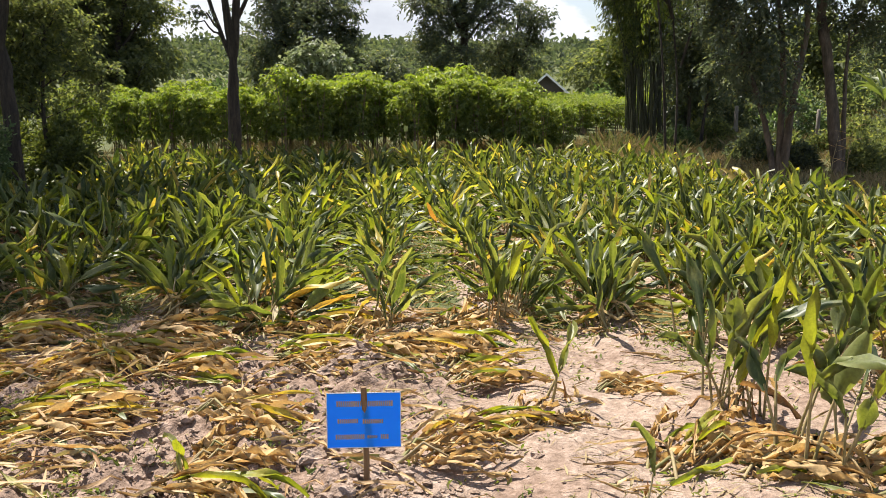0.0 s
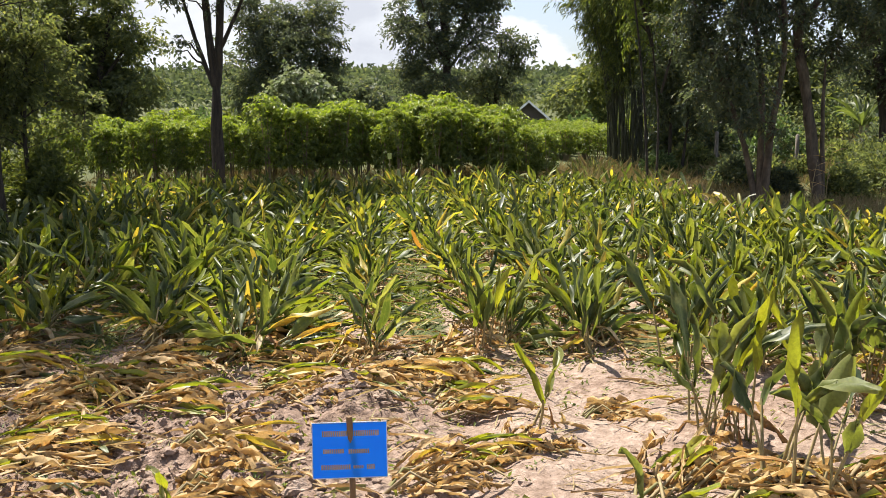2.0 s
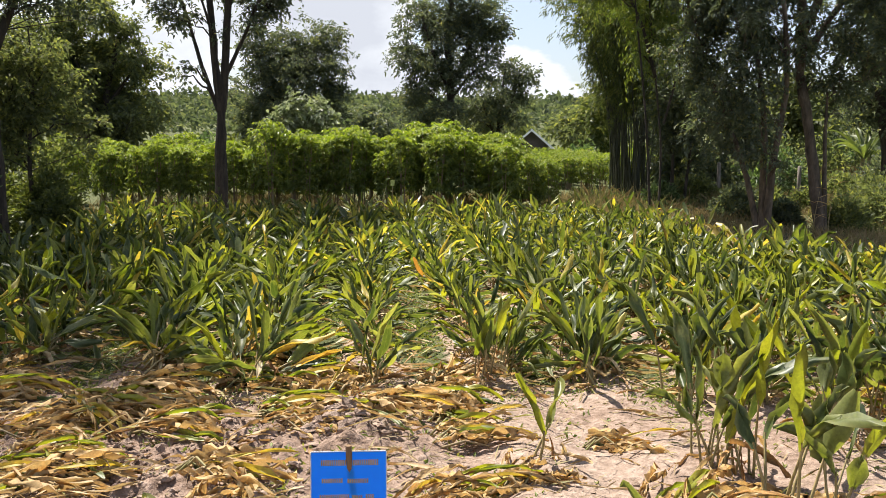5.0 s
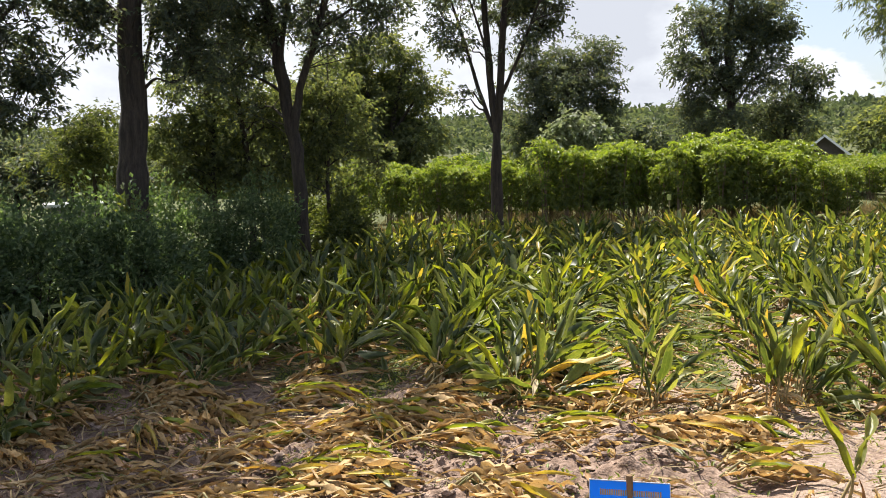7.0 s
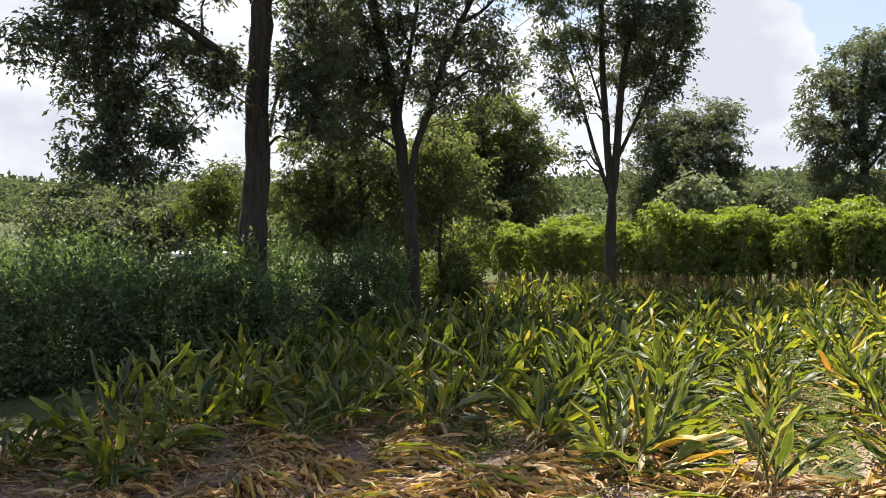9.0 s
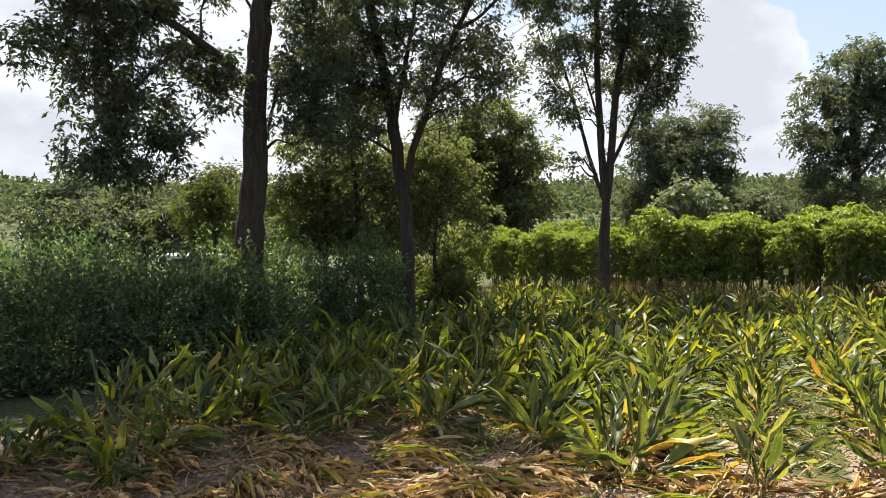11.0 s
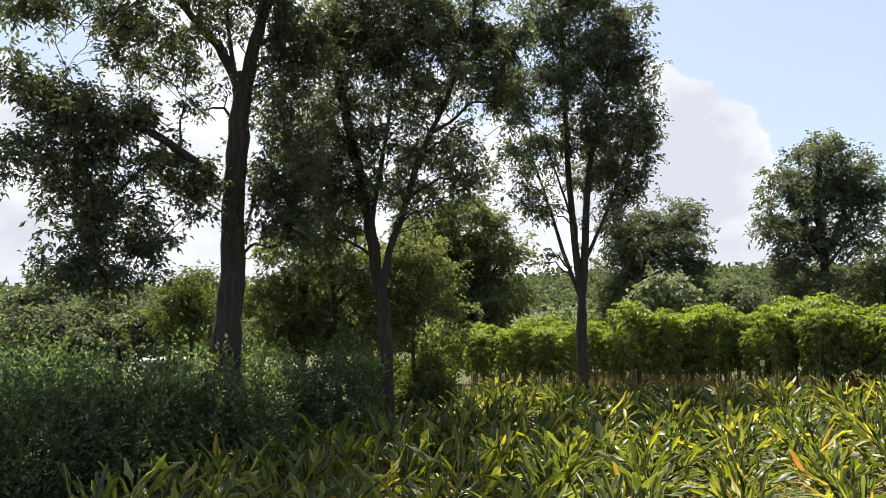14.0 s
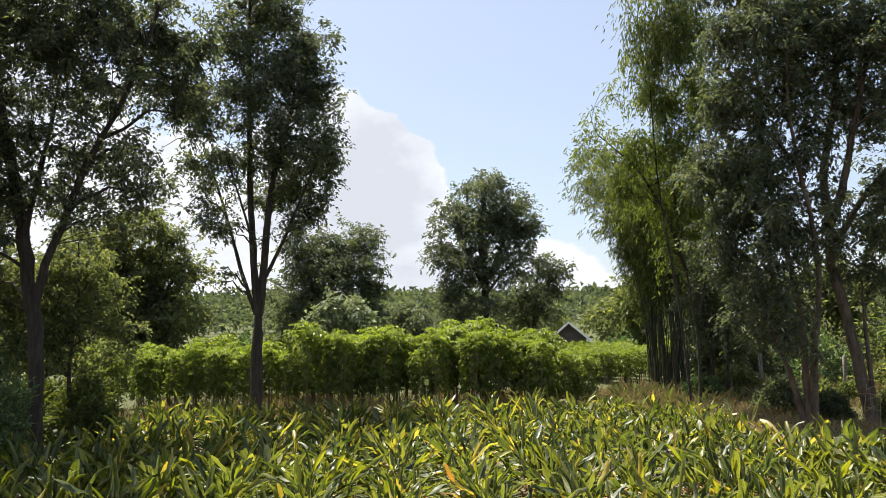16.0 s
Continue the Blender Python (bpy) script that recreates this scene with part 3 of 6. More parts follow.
# fallen plants
fallen = [
    (-2.23, 4.64), (-1.99, 4.03), (-1.96, 3.68), (-1.94, 4.74), (-1.28, 5.19), (-1.01, 4.74), (-0.77, 4.59), (-1.08, 3.85), (-1.03, 3.38), (-1.09, 3.12),
    (0.02, 5.32), (0.02, 4.74), (0.05, 4.27), (0.07, 3.59), (-0.11, 3.33), (0.83, 4.27), (1.12, 3.5), (0.9,
    3.33), (1.2, 3.17), (-1.25, 5.73), (-2.25, 5.07), (-0.98, 5.32), (-2.35, 4.36), (-0.64, 4.96), (0.25, 3.68), 
    (-0.19, 5.07), (-0.41, 4.74), (-2.88, 4.1), (-2.54, 4.26), (-1.9, 4.04), (-3.01, 3.63), (-3.15, 4.69), (-4.02, 4.17), (-3.37, 3.72), (-1.96, 5.04),
    (-2.22, 4.43), (-2.04, 4.68), (-2.18, 3.81), (-4.09, 4.24), (-2.98, 4.59), (-3.94, 4.89), (-4.5, 3.94), (-3.01, 5.28), (-2.6, 3.9), (-3.3, 4.3), (-2.9, 5.0), (-3.6, 4.8), (-2.4, 3.5), (-3.9, 3.8), (-1.7, 4.4),
]
for i, (x, y) in enumerate(fallen):
    place(wilted[i % len(wilted)], x + rng.normal(0, 0.05), y + rng.normal(0, 0.05), rng.normal(4, 24), rng.uniform(0.8, 1.2))
for t in (*templates, *wilted, tall_one, tall_two, small_one, fan_one):
    remove_thing(t)


def far_plants():
    g = Geo()
    r = np.random.default_rng(8)
    for x, y in far:
        z = float(height(x, y))
        _, settings = plant_leaves(r, 0.58 * r.uniform(0.85, 1.2), 14, 1.15, 2, 0.06)
        for base, d, ln, wd, bend, fold, wave, kind in settings:
            blade(g, base + np.array([x, y, z]), d, ln, wd, r, bend, fold, wave, rows=5, cols=2)
    tagged(new("far_turmeric_rows", g.mesh("far_turmeric_rows", turmeric_far)), "dense rows of green and yellowing turmeric leaves", "turmeric plants", kind="stuff")


far_plants()


# ---- soil clods, weeds, straw ----
def clods():
    r = np.random.default_rng(12)
    g = Geo()
    balls = []
    for sub in (1, 2):
        bm = bmesh.new()
        bmesh.ops.create_icosphere(bm, subdivisions=sub, radius=1)
        balls.append((np.array([v.co[:] for v in bm.verts]), np.array([[v.index for v in f.verts] for f in bm.faces])))
        bm.free()
    groups = [(-0.5, 4.62, 0.22, 600, 0.017), (-0.35, 3.0, 0.30, 700, 0.014), (-1.5, 3.7, 0.7, 1200, 0.013), (-1.1, 4.4, 0.55, 320, 0.014), (-2.3, 4.2, 0.8, 420, 0.014), (-1.3, 2.9, 0.55, 700, 0.013),
              (1.0, 4.2, 0.9, 60, 0.010), (0.6, 3.3, 0.7, 60, 0.009), (-3.6, 4.2, 0.7, 120, 0.016), (-0.75, 3.6, 0.25, 200, 0.014)]
    for cx, cy, rad, n, size in groups:
        for k in range(n):
            x, y = cx + r.normal(0, rad * 0.6), cy + r.normal(0, rad * 0.6)
            s = size * r.lognormal(-0.35, 0.55)
            bv, bf = balls[1 if s > 0.024 else 0]
            dirs = r.normal(0, 1, (4, 3))
            w = 1 + sum(0.14 * np.sin(bv @ q * (1.6 + i) + i) for i, q in enumerate(dirs)) + r.normal(0, 0.2, len(bv))
            v = bv * w[:, None] * s * np.array([r.uniform(0.8, 1.3), r.uniform(0.8, 1.3), r.uniform(0.5, 0.9)])
            g.add(v + np.array([x, y, float(height(x, y)) + s * 0.15]), bf)
    tagged(new("soil_clods", g.mesh("soil_clods", soil_mat, smooth=False)), "crumbled brown clods of dug soil", "soil", kind="stuff")


clods()


def scatter_small():
    r = np.random.default_rng(21)
    # low green weeds in the furrows
    n = 70000
    x, y = r.uniform(-5.3, 3.8, n), 3.0 + 9.0 * r.random(n) ** 1.3
    ph = bed_phase(x, y)
    inside = 0.5 - 0.5 * np.cos(2 * np.pi * ph)
    patchy = bumps(x, y, 1.3, 31, 3)
    keep = r.random(n) < (0.3 + 0.7 * inside) * (0.12 + 0.88 * step(4.6, 5.6, y)) * np.clip(0.55 + 1.4 * patchy, 0.03, 1)
    x, y = x[keep], y[keep]
    z = height(x, y)
    g = Geo()
    for k in range(3):
        phi = r.uniform(0, 6.28, len(x))
        el = r.uniform(0.15, 1.2, len(x))
        d = np.stack([np.cos(phi) * np.cos(el), np.sin(phi) * np.cos(el), np.sin(el)], -1)
        p = np.stack([x + r.normal(0, 0.02, len(x)), y + r.normal(0, 0.02, len(x)), z], -1)
        g.leaves(p, d, r.uniform(0.02, 0.06, len(x)), r.uniform(0.008, 0.02, len(x)), r)
    tagged(new("furrow_weeds", g.mesh("furrow_weeds", weed_mat)), "low sparse green weeds in the furrows", "weeds", kind="stuff")
    # dead leaves lying under and between the plants
    g = Geo()
    n = 0
    while n < 3600:
        x, y = r.uniform(-5.2, 4.3), 2.7 + 6.5 * r.random() ** 1.3
        ph = 0.5 + 0.5 * math.cos(2 * math.pi * float(bed_phase(x, y)))
        if r.random() > (0.25 + 0.75 * ph) * (0.14 if x > -0.2 and y < 5.2 else 1.0) * (1.0 if x < -1.6 or y > 5 else 0.6):
            continue
        n += 1
        phi = r.normal(0.1, 0.8)
        z = float(height(x, y))
        blade(g, (x, y, z + r.uniform(0.01, 0.05)), lean_dir(phi, r.uniform(-0.1, 0.3)), r.uniform(0.12, 0.4), r.uniform(0.012, 0.035), r, r.uniform(0.3, 1.2), r.uniform(0.6, 1.8), 0.15, rows=5, cols=2, ground=z)
    tagged(new("dead_leaf_litter", g.mesh("dead_leaf_litter", litter_mat)), "withered straw-brown turmeric leaves strewn over the beds", "leaf litter", kind="stuff")
    # broken straw and stubble
    n = 16000
    x, y = r.uniform(-4.8, 3.4, n), 2.6 + 4.2 * r.random(n)
    keep = r.random(n) < np.clip(0.3 + bumps(x, y, 1.6, 41, 2) * 0.9 + 0.25 * np.cos(2 * np.pi * bed_phase(x, y)) + 0.3 * (x < -1.8), 0.05, 1)
    x, y = x[keep], y[keep]
    phi, el = r.normal(0.1, 0.9, len(x)), np.abs(r.normal(0, 0.25, len(x)))
    d = np.stack([np.cos(phi) * np.cos(el), np.sin(phi) * np.cos(el), np.sin(el)], -1)
    g = Geo()
    g.leaves(np.stack([x, y, height(x, y) + 0.004], -1), d, r.uniform(0.03, 0.14, len(x)), r.uniform(0.004, 0.014, len(x)), r, droop=0)
    tagged(new("straw_litter", g.mesh("straw_litter", straw_mat)), "scattered dry straw and leaf scraps on the soil", "straw", kind="stuff")
    # dry stubble and grass between the field and the cassava, and in the clearing
    n = 78000
    x, y = r.uniform(-7.5, 9.5, n), r.uniform(9.5, 21, n)
    edge = step(15.7, 16.3, y) + step(-0.2, 0.3, x - 5.4 + 0.27 * np.maximum(0, y - 8))
    keep = r.random(n) < np.clip(edge, 0, 1) * np.clip(0.5 + bumps(x, y, 0.7, 51, 3), 0.1, 1)
    x, y = x[keep], y[keep]
    phi, el = r.uniform(0, 6.28, len(x)), r.uniform(0.7, 1.5, len(x))
    d = np.stack([np.cos(phi) * np.cos(el), np.sin(phi) * np.cos(el), np.sin(el)], -1)
    tall = np.where(x > 4.4, r.uniform(0.08, 0.3, len(x)), r.uniform(0.15, 0.5, len(x)))
    g = Geo()
    g.leaves(np.stack([x, y, height(x, y)], -1), d, tall, r.uniform(0.006, 0.016, len(x)), r, droop=0.1)
    tagged(new("dry_grass", g.mesh("dry_grass", straw_mat)), "dry straw-coloured grass at the field's edge", "grass", kind="stuff")


scatter_small()


# ---- sign ----
def build_sign():
    sx, sy, sz = -0.31, 3.11, 0.31
    root = thing("field_sign", pose(sx, sy, float(height(sx, sy)), 0, 0, 3), "small blue plastic field sign on a wooden stake", "sign")
    m, nt, out = shader("blue_plastic")
    p = nt.nodes.new("ShaderNodeBsdfPrincipled")
    col = ramp_node(nt, noise_node(nt, 9, 4), [(0.3, (0.002, 0.25, 0.78)), (0.7, (0.003, 0.30, 0.86))])
    nt.links.new(col, p.inputs["Base Color"])
    p.inputs["Roughness"].default_value = 0.4
    t = nt.nodes.new("ShaderNodeBsdfTranslucent")
    t.inputs["Color"].default_value = (0.003, 0.36, 0.95, 1)
    mx = nt.nodes.new("ShaderNodeMixShader")
    mx.inputs[0].default_value = 0.5
    nt.links.new(p.outputs[0], mx.inputs[1])
    nt.links.new(t.outputs[0], mx.inputs[2])
    nt.links.new(mx.outputs[0], out.inputs["Surface"])
    letters = rough_material("yellow_lettering", (0.30, 0.22, 0.05), (0.45, 0.33, 0.08), 30, 0.6, 0.0)
    edge = rough_material("sign_edge", (0.45, 0.55, 0.65), (0.6, 0.68, 0.75), 20, 0.5, 0.0)
    wood = rough_material("stake_wood", (0.13, 0.075, 0.035), (0.26, 0.16, 0.08), 12, 0.85, 0.4, (1, 1, 0.15))
    zc = sz - float(height(sx, sy))
    W, H, tilt = 0.285, 0.215, -6

    def slab(w, h, d, x, y, z, bevel=0.0):
        bm = bmesh.new()
        bmesh.ops.create_cube(bm, size=1, matrix=pose(0, 0, zc, tilt) @ pose(x, y, z) @ Matrix.Diagonal((w, d, h, 1)))
        if bevel:
            bmesh.ops.bevel(bm, geom=bm.edges[:], offset=bevel, segments=1, affect="EDGES")
        return bm

    def add(name, bm, mat, parent, label=""):
        me = bpy.data.meshes.new(name)
        bm.to_mesh(me)
        bm.free()
        me.materials.append(mat)
        return part(name, me, parent, label)

    plate = add("plate", slab(W, H, 0.0012, 0, 0, 0), m, root, "translucent blue plastic plate")
    for name, w, h, x, z in (("edge", W + 0.004, 0.003, 0, H / 2 + 0.0015), ("edge", W + 0.004, 0.003, 0, -H / 2 - 0.0015), ("edge", 0.003, H, -W / 2 - 0.0015, 0), ("edge", 0.003, H, W / 2 + 0.0015, 0)):
        add(name, slab(w, h, 0.003, x, 0, z), edge, plate)
    for x0, x1, z, h in ((-0.103, 0.117, 0.066, 0.022), (-0.100, -0.024, -0.003, 0.017), (-0.002, 0.078, -0.005, 0.017), (-0.108, 0.004, -0.066, 0.019), (0.016, 0.052, -0.067, 0.012), (0.068, 0.100, -0.067, 0.019)):
        x = x0
        while x < x1:
            add("lettering_bar", slab(0.0055, h, 0.0008, x, -0.0012, z), letters, plate)
            x += 0.0082
    g = Geo()
    r = np.random.default_rng(3)
    zs = np.linspace(-0.12, zc + H / 2 + 0.028, 9)
    pts = np.stack([0.003 + 0.003 * np.sin(zs * 9), 0.017 + (zs - zc) * math.tan(radians(-tilt)) * -1 + 0 * zs, zs], -1)
    g.tube(pts, 0.0125 + r.normal(0, 0.0006, 9), 8)
    top = pts[-1]
    g.tube([top, top + np.array([0, 0, 0.002])], [0.0125, 0.0001], 8)
    part("stake", g.mesh("stake", wood), root, "rough brown wooden stake")


build_sign()


# ---- trees ----
def grow(g, tips, p, d, length, r, level, rng, spread=0.6, rise=0.15, kids=4, wander=0.18, shrink=0.62, sides=7, twigs=True):
    n = 5 if level else 4
    pts, q = [np.array(p, float)], np.array(d, float)
    for k in range(n):
        q = q + rng.normal(0, wander, 3) + np.array([0, 0, rise])
        q /= np.linalg.norm(q)
        pts.append(pts[-1] + q * length / n)
    pts = np.array(pts)
    if level or twigs:
        g.tube(pts, np.linspace(r, r * (0.45 if level else 0.25), n + 1), max(3, sides))
    if level == 0:
        tips.append(pts)
        return
    for k in range(kids):
        t = rng.uniform(0.3, 1.0) if k < kids - 1 else 1.0
        i = min(int(t * n), n - 1)
        at = pts[i] + (pts[i + 1] - pts[i]) * (t * n - i)
        turn = rng.normal(0, 1, 3)
        turn -= q * (turn @ q)
        turn /= np.linalg.norm(turn)
        s = spread * rng.uniform(0.6, 1.3) * (0.4 if t == 1.0 else 1)
        dd = q * math.cos(s) + turn * math.sin(s)
        grow(g, tips, at, dd, length * shrink * rng.uniform(0.75, 1.2), r * 0.55 * (1.15 - 0.4 * t), level - 1, rng, spread, rise, kids, wander, shrink, sides - 2, twigs)


def nearest(lines, c):
    """The point of the stems from which a branch would reach c, rising."""
    best, cost = None, 1e9
    for pts, radii in lines:
        d = np.linalg.norm(pts - c, axis=1) + 1.1 * np.maximum(0, pts[:, 2] - c[2] + 0.25)
        i = int(np.argmin(d))
        if d[i] < cost:
            best, cost = (pts[i], radii[i]), d[i]
    return best


def tuft_leaves(g, centres, radius, twigs, per, size, slim, rng, droop=0.35, hang=0.0):
    """Leaves set along short twigs that fan out from each tuft's centre."""
    n = len(centres)
    out = rng.normal(0, 1, (n, twigs, 1, 3)) * np.array([1, 1, 0.75]) + np.array([0, 0, 0.1 - hang])
    out /= np.linalg.norm(out, axis=-1)[..., None] + 1e-9
    reach = radius * rng.uniform(0.55, 1.2, (n, twigs, 1, 1))
    s = np.linspace(0.2, 1.0, per)[None, None, :, None]
    sag = (droop * s ** 2 + hang * s) * reach * rng.uniform(0.4, 1.3, (n, twigs, 1, 1))
    p = centres[:, None, None] + out * reach * s - np.array([0, 0, 1.0]) * sag + rng.normal(0, radius * 0.09, (n, twigs, per, 3))
    side = np.cross(out, np.array([0, 0, 1.0]) + rng.normal(0, 0.4, (n, twigs, 1, 3)))
    side /= np.linalg.norm(side, axis=-1)[..., None] + 1e-9
    sign = np.where(np.arange(per) % 2, 1.0, -1.0)[None, None, :, None]
    d = side * sign * 0.8 + out * 0.6 + np.array([0, 0, -0.25 - hang]) + rng.normal(0, 0.3, (n, twigs, per, 3))
    p, d = p.reshape(-1, 3), d.reshape(-1, 3)
    k = len(p)
    ln = size * rng.uniform(0.65, 1.35, k)
    g.leaves(p, d, ln, ln * slim * rng.uniform(0.8, 1.2, k), rng)


def tree(name, x, y, stems, lobes, leaf_mat, bark, label, seed, size=0.09, slim=0.5, twigs=7, per=9, droop=0.35, hang=0.0, sticks=True, turn=0.0):
    """stems: (points in the world, radius at the foot); lobes: (centre in the world, half width, half height, fullness) of the masses of the crown."""
    rng = np.random.default_rng(seed)
    at = np.array([x, y, float(height(x, y)) - 0.08])
    root = thing(name, pose(*at), label, "tree")
    wood, lines = Geo(), []
    for pts, r0 in stems:
        pts = np.array(pts, float) - at
        t = np.linspace(0, 1, len(pts))
        fine = np.linspace(0, 1, len(pts) * 4)
        line = np.stack([np.interp(fine, t, pts[:, k]) for k in range(3)], -1)
        line[1:-1] = (line[:-2] + line[1:-1] * 2 + line[2:]) / 4
        line[1:-1] += rng.normal(0, r0 * 0.07, (len(line) - 2, 3))
        radii = r0 * (1 - (0.4 if r0 >= 0.095 else 0.7) * fine) * (1 + rng.normal(0, 0.05, len(fine)))
        if line[0, 2] < 0.3:
            radii = radii * (1 + 0.3 * np.exp(-np.maximum(line[:, 2], 0) * 3.0))
        wood.tube(line, radii, 9 if r0 > 0.05 else 6)
        lines.append((line, radii))
    centres = []
    for c, w, h, full in lobes:
        n = max(2, int(0.33 / size ** 2 * min(1.0, full + 0.05) * math.pi * w * h))
        u = rng.normal(0, 1, (n, 3))
        u /= np.linalg.norm(u, axis=1)[:, None]
        q = u * (rng.random(n) ** 0.42)[:, None] * np.array([w, w, h]) * 1.1 * (1 + 0.24 * rng.normal(0, 1, n))[:, None]
        centres.append(np.array(c) - at + q)
        # two or three boughs lead into each mass
        for k in range(2 if w < 0.6 else 3):
            goal = centres[-1][k]
            a, r = nearest(lines, goal)
            f = np.linspace(0, 1, 7)[:, None]
            bow = np.array([0, 0, 0.14]) * np.linalg.norm(goal - a) * np.sin(np.pi * f)
            line = a + (goal - a) * f + bow + rng.normal(0, 0.03, (7, 3)) * np.sin(np.pi * f)
            radii = np.linspace(min(r * 0.6, 0.02 + 0.012 * np.linalg.norm(goal - a)), 0.008, 7)
            wood.tube(line, radii, 5)
            lines.append((line, radii))
    centres = np.concatenate(centres)
    if sticks:
        for c in centres:
            a, r = nearest(lines, c)
            mid = (a + c) / 2 + np.array([0, 0, 0.06]) + rng.normal(0, 0.04, 3)
            wood.tube([a, mid, c], [min(r * 0.5, 0.011), 0.007, 0.004], 3)
    part("trunk", wood.mesh("trunk", bark), root)
    crown = Geo()
    tuft_leaves(crown, centres, 3.3 * size, twigs, per, size, slim, rng, droop, hang)
    part("crown", crown.mesh("crown", leaf_mat, smooth=False), root)
    return root


# the slender forked tree at the far edge of the field

tree("forked_tree", -4.15, 16.40, [
        ([(-4.04, 16.41, -0.07), (-4.02, 16.42, 1.34), (-3.99, 16.42, 2.18)], 0.135),
        ([(-4.04, 16.41, 2.12), (-4.34, 16.46, 2.93), (-4.58, 16.53, 3.76), (-4.88, 16.57, 4.72), (-5.19, 16.61, 5.58)], 0.050),
        ([(-4.01, 16.42, 2.12), (-4.11, 16.43, 3.27), (-4.19, 16.46, 4.66), (-4.22, 16.49, 6.08), (-4.25, 16.52, 7.53), (-4.24, 16.57, 8.88)], 0.085),
        ([(-3.98, 16.43, 2.12), (-3.84, 16.40, 3.71), (-3.75, 16.36, 4.62), (-3.49, 16.35, 5.64), (-3.18, 16.36, 6.79), (-3.04, 16.32, 7.59)], 0.080),
        ([(-3.89, 16.45, 2.80), (-3.48, 16.37, 3.58), (-3.10, 16.28, 4.46), (-2.78, 16.17, 5.10)], 0.040),
        ([(-4.06, 16.41, 2.58), (-4.11, 16.19, 3.70), (-4.29, 15.93, 4.47), (-4.44, 15.68, 5.11)], 0.035)], [
        ((-4.00, 16.92, 8.25), 0.82, 0.53, 1.0), ((-4.37, 15.98, 7.48), 0.50, 0.56, 0.8), ((-3.24, 16.74, 7.51), 0.57, 0.63, 1.0), ((-3.67, 16.46, 6.86), 0.85, 0.62, 1.0),
        ((-2.91, 16.79, 6.53), 0.52, 0.63, 1.0), ((-4.34, 15.81, 6.27), 0.72, 0.50, 0.7), ((-5.03, 15.77, 5.97), 0.50, 0.61, 0.6), ((-3.39, 16.14, 5.47), 0.83, 0.61, 1.0),
        ((-2.86, 16.98, 5.38), 0.44, 0.52, 1.0), ((-4.44, 16.11, 5.08), 0.62, 0.45, 0.4), ((-5.06, 16.19, 5.02), 0.48, 0.48, 0.5), ((-3.55, 17.07, 4.67), 0.76, 0.53, 1.0),
        ((-2.90, 16.75, 4.40), 0.32, 0.32, 0.8), ((-4.89, 15.97, 4.05), 0.45, 0.36, 0.5), ((-4.39, 16.26, 3.83), 0.51, 0.28, 0.2), ((-4.57, 16.09, 2.75), 0.28, 0.20, 0.4),
        ((-3.31, 16.42, 3.86), 0.47, 0.28, 0.4), ((-3.92, 16.20, 8.94), 0.78, 0.56, 1.0), ((-3.92, 16.44, 6.28), 1.36, 1.70, 0.1), ((-4.17, 16.38, 4.65), 1.02, 0.91, 0.1)],
     tree_dark, bark_dark, "slender grey-barked tree forking low into several upright stems", 31, size=0.082)

# the two-stemmed tree by the shrubs

